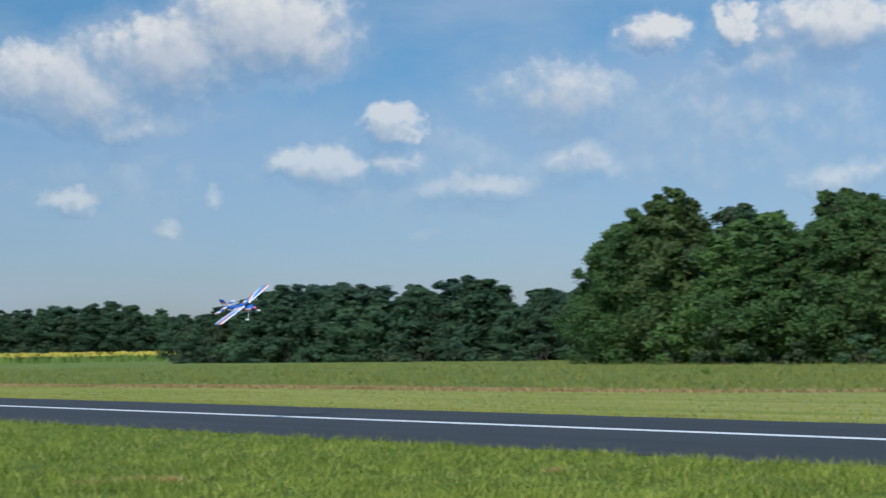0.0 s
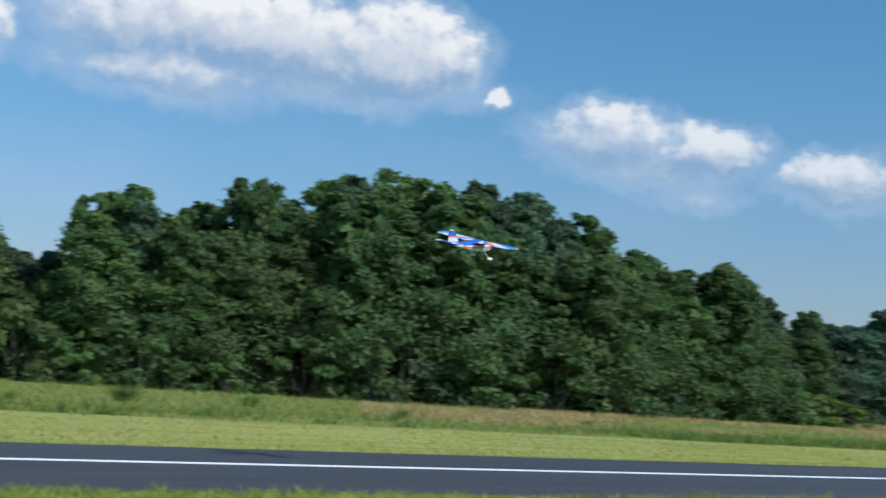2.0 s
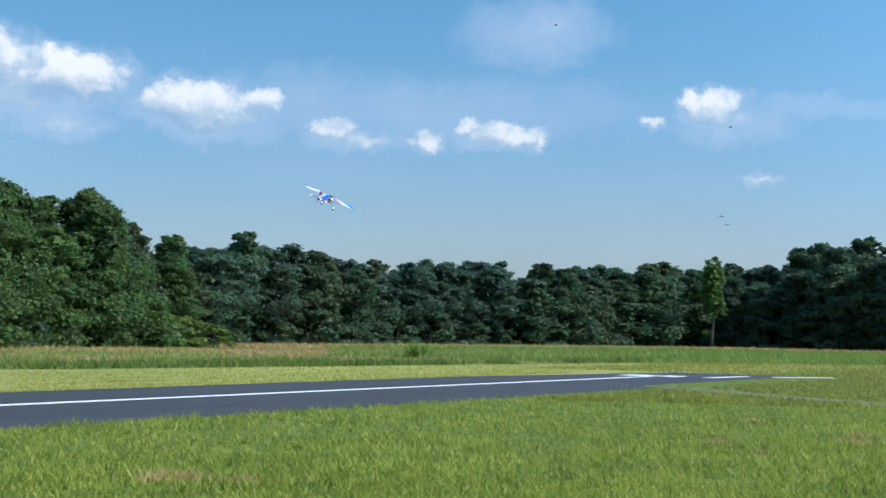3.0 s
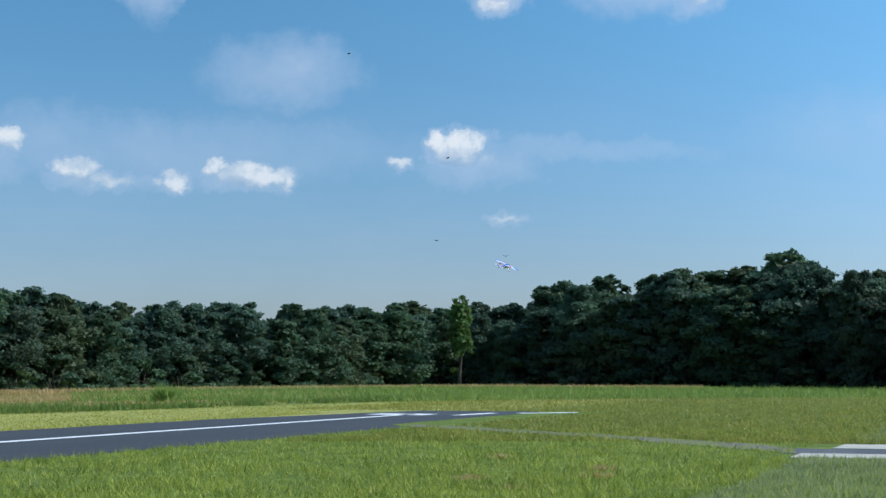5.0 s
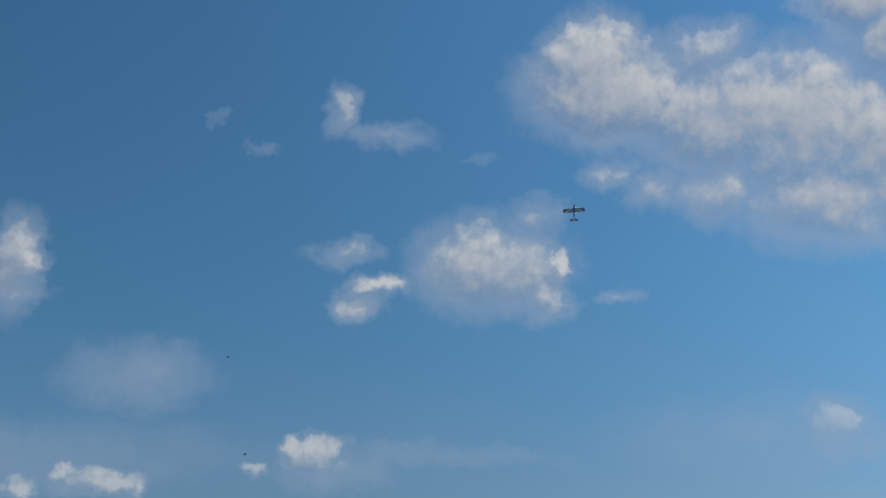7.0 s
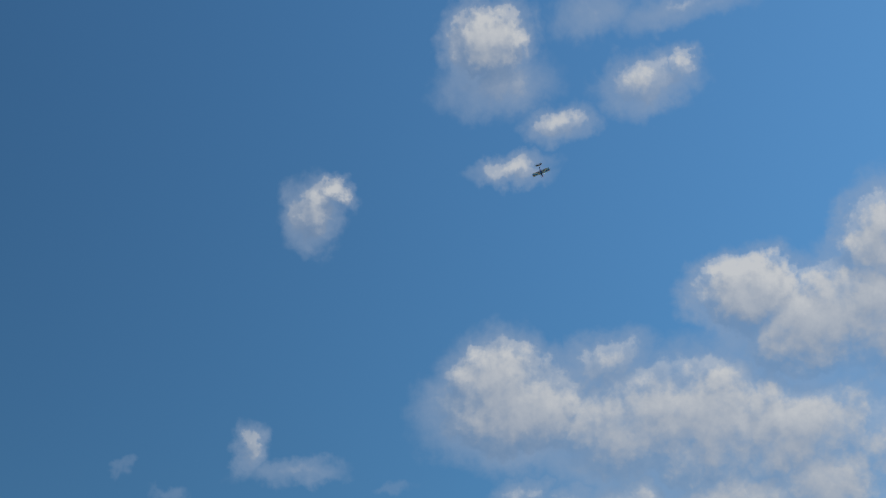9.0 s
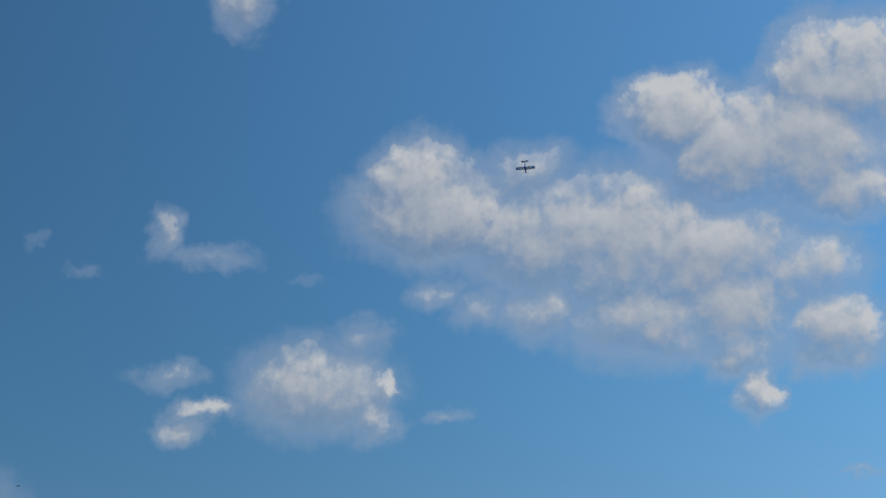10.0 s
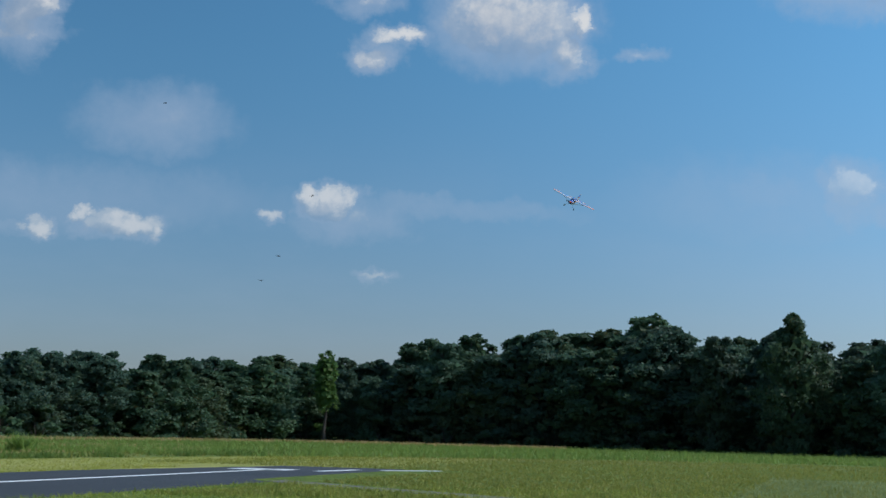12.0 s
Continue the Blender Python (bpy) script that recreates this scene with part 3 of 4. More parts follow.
def rough_field():
    """Knee-high growth before the far woods, dry along its far edge."""
    rng = np.random.default_rng(17)
    p = fan(rng, 60000, 56, 96, 84.0, 158.0)
    keep = (p[:, 0] + 0.027 * p[:, 1] ** 2 > 104) & (p[:, 1] < 200)
    ob = blades("rough_growth", p[keep], 0.26, 0.11, LEAF_WEED, rng, 0.4, 0.7)
    tagged(ob, "rough green growth in the field before the far woods", "weeds", kind="stuff")
    b = rng.uniform(52, 79, 9000)
    d = np.interp(b, [50, 55, 65, 70.3, 71, 79], [112, 122, 152, 168, 168, 160]) + rng.uniform(-9, 0, 9000)
    q = np.column_stack([np.sin(np.radians(b)) * d, np.cos(np.radians(b)) * d])
    ob = blades("straw_fringe", q, 0.36, 0.14, STRAW, rng, 0.4)
    tagged(ob, "pale straw-coloured grass fringe at the foot of the woods", "grass", kind="stuff")


lawn()
dry_band()
weed_edge()
rough_field()
long_grass()
dead_strip()
verge()
tall_field()

# ---- trees ----


def unit(v):
    return v / np.maximum(1e-6, np.linalg.norm(v, axis=1))[:, None]


def crown_points(rng, shape, lobes, per, leaf, high=12.0):
    """Corners of loose leaf faces: sprays of leaves on boughs that wind up round the crown."""
    k = high / 12.0
    boughs = max(9, lobes // 7)
    n = lobes * per // boughs
    out = []
    for i in range(boughs):
        h = rng.uniform(0.88, 0.99) if i < 3 else 0.03 + 0.93 * ((i - 3 + rng.uniform(0, 1)) / (boughs - 3)) ** 0.85
        r = shape(h)
        a = i * 2.4 + rng.normal(0, 0.4)
        big = (0.50 * k ** 0.6 + 0.21 * r) * (1.12 - 0.48 * h) * rng.uniform(0.7, 1.3)
        far = max(0.0, r * rng.uniform(0.82, 1.10) - 0.55 * big)
        c = np.array([math.cos(a) * far, math.sin(a) * far, high * h - 0.45 * big])
        sprays = 16
        way = unit(rng.normal(0, 1, (sprays, 3)) + np.array([0.5 * math.cos(a), 0.5 * math.sin(a), 0.35]))
        heart = c + way * big * np.array([1.05, 1.05, 0.80]) * rng.uniform(0.55, 1.12, (sprays, 1))
        pick = rng.integers(0, sprays, n)
        q = heart[pick] + rng.normal(0, 1, (n, 3)) * np.array([0.31, 0.31, 0.18]) * big
        q[:, 2] = np.maximum(q[:, 2], 0.10 * k)
        side = unit(q * np.array([1.0, 1.0, 0.0]))
        nrm = unit(0.55 * way[pick] + 0.35 * side + rng.normal(0, 0.55, (n, 3)) + np.array([0, 0, 0.30]))
        t = unit(np.cross(nrm, rng.normal(0, 1, (n, 3))))
        s = np.cross(nrm, t)
        w = leaf * rng.uniform(0.55, 1.3, (n, 1))
        droop = np.array([0, 0, -0.18]) * w
        out.append(np.stack([q - t * w * 0.7 - s * w * 0.75, q - t * w * 0.7 + s * w * 0.75, q + t * w + droop], 1))
    return np.concatenate(out).reshape(-1, 3)


def lathe(rings, sides, rng, rough=0.0):
    """Quads round a stack of (radius, height, dx, dy) rings."""
    verts, faces = [], []
    for r, z, dx, dy in rings:
        for k in range(sides):
            a = 2 * math.pi * k / sides
            rr = r * (1 + rough * (rng.random() - 0.5))
            verts.append((dx + rr * math.cos(a), dy + rr * math.sin(a), z))
    for j in range(len(rings) - 1):
        for k in range(sides):
            k2 = (k + 1) % sides
            faces.append((j * sides + k, j * sides + k2, (j + 1) * sides + k2, (j + 1) * sides + k))
    return verts, faces


def limb(verts, faces, a, b, ra, rb, sides=5):
    a, b = Vector(a), Vector(b)
    w = (b - a).normalized()
    u = w.orthogonal().normalized()
    v = w.cross(u)
    base = len(verts)
    for c, r in ((a, ra), (b, rb)):
        for k in range(sides):
            t = 2 * math.pi * k / sides
            verts.append(tuple(c + u * math.cos(t) * r + v * math.sin(t) * r))
    for k in range(sides):
        k2 = (k + 1) % sides
        faces.append((base + k, base + k2, base + sides + k2, base + sides + k))


def tree(name, seed, shape, lobes, per, leaf, mat, bare=0.0):
    """A tree 12 m high: a tapered trunk with limbs, and a crown of leaves in lobes round a shaded heart."""
    rng = np.random.default_rng(seed)
    r2 = random.Random(seed)
    root = new(name)
    root.empty_display_size = 0.3
    tall = 11.0
    rings = [(0.30 * (1 - 0.85 * i / 7) + (0.10 if i == 0 else 0), tall * i / 7 - 0.1, 0.12 * math.sin(i * 1.3 + seed), 0.12 * math.cos(i * 1.7 + seed)) for i in range(8)]
    verts, faces = lathe(rings, 8, r2, 0.15)
    for i in range(9):
        h = r2.uniform(max(0.2, bare), 0.88)
        a = r2.uniform(0, 2 * math.pi)
        reach = shape(h) * 0.85
        limb(verts, faces, (0, 0, 12 * h - 1.0), (math.cos(a) * reach, math.sin(a) * reach, 12 * h + 0.5), 0.09, 0.025)
    part("trunk", mesh_of("trunk", verts, faces, BARK, True), BARK, root)
    leaves = crown_points(rng, shape, lobes, per, leaf)
    k = 1000
    h = rng.uniform(max(0.03, bare), 0.9, k)
    r = np.array([shape(x) for x in h]) * np.sqrt(rng.uniform(0, 1, k)) * 0.68
    a = rng.uniform(0, 2 * np.pi, k)
    c = np.column_stack([np.cos(a) * r, np.sin(a) * r, 12 * h])
    t = rng.normal(0, 1, (k, 3))
    t *= 0.40 / np.linalg.norm(t, axis=1)[:, None]
    s = np.cross(t, rng.normal(0, 1, (k, 3)))
    s *= 0.34 / np.linalg.norm(s, axis=1)[:, None]
    quads = np.stack([c - t - s, c - t + s, c + t], 1).reshape(-1, 3)
    part("crown", fast_mesh("crown", np.concatenate([leaves, quads]), 3, mat), mat, root)
    return root


def broad(seed, width=3.6, low=0.75):
    """An oak-like outline: full to the ground at a wood's edge, uneven."""
    r = random.Random(seed)
    ph = [r.uniform(0, 6) for _ in range(3)]

    def shape(h):
        base = width * (low + (1 - low) * min(1, h * 3)) * max(0.0, 1 - max(0, h - 0.35) ** 2.2 * 2.2)
        return max(0.25, base * (1 + 0.16 * math.sin(h * 9 + ph[0]) + 0.10 * math.sin(h * 17 + ph[1])))
    return shape


def tall_pine(seed, width=2.7, bare=0.30):
    r = random.Random(seed)
    ph = r.uniform(0, 6)

    def shape(h):
        if h < bare:
            return width * (0.72 - 0.12 * (h / bare))
        k = (h - bare) / (1 - bare)
        return max(0.3, width * math.sin(math.pi * (0.22 + 0.72 * k)) ** 0.8 * (1 + 0.2 * math.sin(h * 21 + ph)))
    return shape


KINDS = {}


def make_kinds():
    for i in range(5):
        KINDS[f"edge{i}"] = tree("tree", 20 + i, broad(20 + i, 3.3 + 0.35 * (i % 3)), 250, 56, 0.150, LEAF)
    for i in range(4):
        KINDS[f"back{i}"] = tree("tree", 40 + i, broad(40 + i, 3.1 + 0.3 * (i % 2), 0.6), 210, 50, 0.170, LEAF_DARK_HAZY)
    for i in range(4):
        KINDS[f"pine{i}"] = tree("pine_tree", 60 + i, tall_pine(60 + i, 2.6 + 0.3 * (i % 2)), 190, 44, 0.180, LEAF_PINE_HAZY, 0.12)
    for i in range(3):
        KINDS[f"far{i}"] = tree("tree", 80 + i, broad(80 + i, 4.0, 0.95), 140, 38, 0.235, LEAF_DARK_HAZY)
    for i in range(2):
        KINDS[f"farpine{i}"] = tree("pine_tree", 90 + i, tall_pine(90 + i, 3.3), 140, 34, 0.235, LEAF_PINE_HAZY, 0.12)


make_kinds()
USED = set()


def plant(kind, x, y, height, wide, turn, label, group):
    """A tree of a kind at a place, so high; the first of a kind is the kind's own."""
    k = height / 12.0
    m = pose(x, y, 0, 0, 0, turn) @ Matrix.Diagonal((k * wide, k * wide, k, 1))
    src = KINDS[kind]
    if kind not in USED:
        USED.add(kind)
        src.matrix_basis = m
        ob = src
    else:
        keep = src.scale.copy()
        src.scale = (1, 1, 1)
        ob = copy_thing(src, m)
        src.scale = keep
    return tagged(ob, label, "tree", group)


def along(table, b):
    return float(np.interp(b, [t[0] for t in table], [t[1] for t in table]))


def wood(front, crest, kinds, step, rows, label, group, seed, wide=1.0, deep=5.0):
    """A stretch of wood: front gives the distance of its edge by bearing, crest how high its tops rise, in degrees."""
    r = random.Random(seed)

    def one(bb, d, row, share, width):
        top = d * math.tan(radians(along(crest, bb))) + EYE.z
        half = math.degrees(width * 3.4 * top / 12.0 / d)
        rise = min(along(crest, bb), 1.12 * along(crest, bb - 0.45 * half), 1.12 * along(crest, bb + 0.45 * half))
        h = (d * math.tan(radians(rise)) + EYE.z) * share
        kind = r.choice(kinds[min(row, len(kinds) - 1)])
        plant(kind, math.sin(radians(bb)) * d, math.cos(radians(bb)) * d, max(3.0, h), width, r.uniform(0, 360), label, group)

    b, end = front[0][0], front[-1][0]
    while b < end:
        d0 = along(front, b)
        for row in range(rows):
            bb = b + r.uniform(-1.0, 1.0) * math.degrees(1.0 / d0)
            one(bb, d0 + deep * row + r.uniform(-1.0, 1.0), row, r.uniform(0.76, 0.99) if row < rows - 1 else r.uniform(0.97, 1.05), wide * r.uniform(0.85, 1.15))
        gap = max(2.0, 0.30 * (d0 * math.tan(radians(along(crest, b))) + EYE.z)) * step
        b += math.degrees(gap / d0) * r.uniform(0.85, 1.15)
    for (_, e0), (bb, e1), (_, e2) in zip(crest, crest[1:], crest[2:]):
        if e1 >= e0 and e1 > e2 and front[0][0] < bb < end:
            one(bb, along(front, bb) + 0.5 * deep, 1, 1.0, 0.75 * wide)


EDGE, BACK = [f"edge{i}" for i in range(5)], [f"back{i}" for i in range(4)]
PINE, FAR, FARPINE = [f"pine{i}" for i in range(4)], [f"far{i}" for i in range(3)], [f"farpine{i}" for i in range(2)]

wood([(-68, 300), (-56, 290)], [(-68, 1.2), (-62.4, 1.5), (-60.3, 1.74), (-58.8, 1.73), (-56.8, 1.23), (-55, 1.4)],
     [FAR, FARPINE + FAR], 1.4, 2, "distant dark green tree beyond the sunflower field", "far woods", 1, 1.3)
wood([(-57, 190), (-50, 168), (-41, 150)], [(-57, 1.25), (-56, 1.4), (-53.7, 2.2), (-51.6, 2.35), (-49, 2.2), (-46, 2.55), (-45, 2.15), (-42, 2.1), (-41, 2.3)],
     [FAR, FARPINE + FAR], 1.1, 2, "dark green tree in the woods behind the field", "woods behind the field", 2, 1.35)
wood([(-40, 124), (-36, 112), (-30, 104), (-17, 99), (-13, 102), (-9, 112), (-3, 132)],
     [(-40, 4.6), (-38.8, 5.4), (-37.1, 4.6), (-36.2, 4.9), (-35.2, 4.6), (-34, 5.0), (-32, 5.4), (-30, 5.2), (-28.9, 6.2), (-28, 5.6), (-26, 5.4), (-24.2, 4.9), (-23, 5.7), (-21, 6.1), (-18, 5.9),
      (-16, 5.1), (-14.8, 5.1), (-13.8, 4.0), (-12, 3.8), (-10.8, 3.4), (-9.7, 2.9), (-7.3, 2.8), (-5.6, 2.4), (-3, 2.0)],
     [EDGE, BACK + EDGE], 1.0, 2, "leafy green broadleaf tree at the edge of the wood", "trees of the wood's edge", 3, 1.25)
wood([(-3, 140), (4, 152), (16.5, 156)], [(-3, 1.85), (0.8, 1.88), (3.5, 2.3), (6.9, 2.45), (9.8, 2.25), (14.4, 2.1), (16.5, 2.0)],
     [FAR, FAR + FARPINE], 1.1, 2, "dark green tree in the far treeline", "far treeline", 4, 1.35)
wood([(17.6, 90), (25, 86), (33, 92), (42, 97), (48, 108), (50, 120)],
     [(17, 4.2), (17.5, 5.1), (18.1, 5.8), (19.4, 6.05), (19.9, 6.0), (20.7, 4.5), (21.4, 3.4), (22.2, 3.1), (22.5, 4.6), (23.8, 5.9), (24.4, 5.7), (25.4, 6.1), (26.7, 5.4), (27.7, 6.7), (28.5, 7.1),
      (29.6, 7.1), (30.3, 6.6), (31.4, 5.85), (32.2, 6.9), (33.2, 7.4), (33.9, 7.1), (36.0, 7.5), (36.8, 7.2), (37.9, 7.4), (38.6, 6.9), (39.6, 7.0), (40.4, 5.9), (41.0, 6.25), (42.4, 5.9),
      (43.3, 5.7), (44.1, 5.1), (46.2, 4.4), (47.0, 4.9), (47.9, 4.7), (48.7, 3.9), (49.4, 3.2), (51, 2.9)],
     [EDGE, BACK + EDGE], 0.95, 2, "tall leafy tree in the copse beside the field", "trees of the copse", 5, 1.12)
wood([(50, 124), (55, 134), (65, 164), (70.3, 190)],
     [(50, 3.1), (51.5, 3.0), (52.9, 3.45), (54.7, 2.9), (57, 2.5), (61, 2.5), (64, 2.5), (65.7, 2.4), (68.2, 2.5), (70.3, 2.5)],
     [FAR + PINE[:2], FAR + FARPINE], 1.15, 3, "dark green tree in the woods past the runway's end", "woods past the runway", 6, 1.3)
wood([(71, 182), (75, 174), (85, 162), (90, 150), (98, 140)],
     [(71, 2.5), (72.4, 2.8), (74, 3.35), (76.3, 3.5), (78.5, 3.85), (79.5, 3.7), (80.5, 4.0), (82.8, 4.3), (83.2, 4.05), (83.7, 3.3), (84.5, 3.7), (86.3, 3.45), (87.1, 4.5), (87.7, 4.3), (88.6, 3.1), (89.7, 3.5), (90.4, 3.7), (98, 4.2)],
     [BACK[:2] + PINE, PINE + BACK], 1.1, 3, "tall dark tree at the edge of the pine wood", "trees of the pine wood", 7, 1.35)

for bearing, far, top, kind in ((-38.9, 119, 5.6, "edge0"), (-41.2, 121, 3.9, "edge2"), (-40.2, 120, 4.9, "edge3")):
    plant(kind, math.sin(radians(bearing)) * far, math.cos(radians(bearing)) * far, far * math.tan(radians(top)) + 1.7, 1.0, 40 + 70 * bearing,
          "large spreading tree standing out at the wood's corner", "trees of the wood's edge")

for bearing, far, top, kind in ((87.2, 150, 4.45, "back1"), (84.5, 158, 3.65, "pine2"), (90.9, 147, 3.7, "pine3")):
    plant(kind, math.sin(radians(bearing)) * far, math.cos(radians(bearing)) * far, far * math.tan(radians(top)) + 1.9, 0.85, 70 * bearing,
          "tall dark tree rising over the pine wood's crest", "trees of the pine wood")

# ---- the model aircraft ----


def wing_cloth():
    """White covering with a sunburst of blue and orange rays from the wing's middle."""
    m, n, b = material("sunburst_covering", 0.35)
    x, y, _ = n.split(n.node("ShaderNodeTexCoord").outputs["Object"])
    ang = n.math("ARCTAN2", n.math("SUBTRACT", x, 0.20), n.math("ABSOLUTE", y))
    k = n.math("FLOORED_MODULO", n.math("ADD", n.math("DIVIDE", n.math("MULTIPLY", ang, -1.0), 0.20), 0.9), 3.0)
    c = n.mix(n.math("GREATER_THAN", k, 1.1), (0.70, 0.68, 0.69), (0.74, 0.22, 0.12))
    c = n.mix(n.math("GREATER_THAN", k, 2.0), c, (0.03, 0.25, 0.66))
    c = n.mix(n.math("LESS_THAN", n.math("ABSOLUTE", y), 0.09), c, (0.02, 0.09, 0.40))
    c = n.mix(n.math("GREATER_THAN", x, 0.118), c, (0.72, 0.70, 0.70))
    z = n.split(n.node("ShaderNodeTexCoord").outputs["Object"])[2]
    low = n.math("LESS_THAN", n.math("SUBTRACT", z, n.math("MULTIPLY", n.math("ABSOLUTE", y), 0.0275)), -0.001)
    c = n.mix(low, c, (0.018, 0.035, 0.12))
    link(n, c, b.inputs["Base Color"])
    return m


def body_cloth():
    m, n, b = material("body_covering", 0.3)
    x, y, z = n.split(n.node("ShaderNodeTexCoord").outputs["Object"])
    line = n.math("ADD", z, n.math("MULTIPLY", x, -0.03))
    c = n.mix(n.math("GREATER_THAN", line, -0.070), (0.80, 0.22, 0.12), (0.80, 0.80, 0.82))
    c = n.mix(n.math("GREATER_THAN", line, -0.045), c, (0.02, 0.11, 0.46))
    c = n.mix(n.math("LESS_THAN", line, -0.10), c, (0.78, 0.78, 0.80))
    link(n, c, b.inputs["Base Color"])
    return m


def tail_cloth():
    m, n, b = material("tail_covering", 0.35)
    x, y, z = n.split(n.node("ShaderNodeTexCoord").outputs["Object"])
    k = n.math("FLOORED_MODULO", n.math("DIVIDE", n.math("ADD", z, n.math("MULTIPLY", n.math("ABSOLUTE", y), 1.0)), 0.060), 3.0)
    c = n.mix(n.math("GREATER_THAN", k, 1.2), (0.62, 0.60, 0.61), (0.52, 0.13, 0.08))
    c = n.mix(n.math("GREATER_THAN", k, 1.7), c, (0.02, 0.11, 0.46))
    c = n.mix(n.math("LESS_THAN", z, -0.0262), c, (0.018, 0.035, 0.12))
    link(n, c, b.inputs["Base Color"])
    return m


WING_CLOTH, BODY_CLOTH, TAIL_CLOTH = wing_cloth(), body_cloth(), tail_cloth()
BLUE = plain("blue_paint", (0.02, 0.10, 0.42), 0.3, vary=0.05)
WHITE = plain("white_paint", (0.80, 0.80, 0.80), 0.35, vary=0.04)
RED = plain("orange_red_paint", (0.85, 0.13, 0.05), 0.3, vary=0.05)
DARK = plain("tinted_window", (0.02, 0.025, 0.03), 0.12, vary=0.1)
RUBBER = plain("black_rubber", (0.02, 0.02, 0.02), 0.8)
METAL = plain("dull_aluminium", (0.55, 0.55, 0.56), 0.4, 1.0)


def section(verts, faces, rings):
    """Skin through rings of equal length, closed at both ends."""
    n = len(rings[0])
    base = len(verts)
    for r in rings:
        verts.extend(r)
    for j in range(len(rings) - 1):
        for k in range(n):
            k2 = (k + 1) % n
            faces.append((base + j * n + k, base + j * n + k2, base + (j + 1) * n + k2, base + (j + 1) * n + k))
    faces.append(tuple(base + k for k in reversed(range(n))))
    faces.append(tuple(base + (len(rings) - 1) * n + k for k in range(n)))


def foil(chord, thick, flat=0.35):
    """A wing section from its trailing edge over the top and back."""
    s = [(1.0, 0.0), (0.75, 0.055), (0.5, 0.09), (0.28, 0.105), (0.1, 0.075), (0.02, 0.035), (0.0, 0.0), (0.03, -0.022), (0.2, -0.035), (0.6, -0.025)]
    return [(-(a - 0.5) * chord, z * chord * thick / 0.105) for a, z in s]


def half_wing(side, chord, tip, reach, z0, z1, thick, back=0.0, start=0.0):
    rings = []
    for f, c in ((0, chord), (0.5, chord), (0.90, chord * 0.98), (0.97, tip * 0.92), (1.0, tip * 0.62)):
        y = side * (start + f * (reach - start))
        rings.append([(x - back * f, y, z0 + (z1 - z0) * f + z) for x, z in foil(c, thick)])
    if side < 0:
        rings = [list(reversed(r)) for r in rings]
    v, f = [], []
    section(v, f, rings)
    return v, f


def loop(w, h, x, z, n=12, square=0.55):
    out = []
    for k in range(n):
        a = 2 * math.pi * k / n
        c, s = math.cos(a), math.sin(a)
        out.append((x, w * math.copysign(abs(c) ** square, c), z + h * math.copysign(abs(s) ** square, s)))
    return out


def rod(parent, name, a, b, r, mat, label=""):
    v, f = [], []
    limb(v, f, a, b, r, r, 6)
    f += [tuple(range(5, -1, -1)), tuple(range(6, 12))]
    return part(name, mesh_of(name, v, f, mat), mat, parent, label)


def wheel(parent, x, y, z, r, w):
    bm = bmesh.new()
    prof = [(0.25, 0.4), (0.8, 0.5), (1.0, 0.25), (1.0, -0.25), (0.8, -0.5), (0.25, -0.4)]
    n = 14
    vs = [[bm.verts.new((x + math.cos(2 * math.pi * k / n) * r * a, y + b * w, z + math.sin(2 * math.pi * k / n) * r * a)) for a, b in prof] for k in range(n)]
    for k in range(n):
        for j in range(len(prof) - 1):
            bm.faces.new((vs[k][j], vs[k][j + 1], vs[(k + 1) % n][j + 1], vs[(k + 1) % n][j]))
    tyre = part("wheel", bm, RUBBER, parent, "black rubber wheel")
    v, f = [], []
    limb(v, f, (x, y - w * 0.42, z), (x, y + w * 0.42, z), r * 0.3, r * 0.3, 8)
    f += [tuple(range(7, -1, -1)), tuple(range(8, 16))]
    part("hub", mesh_of("hub", v, f, WHITE), WHITE, tyre)


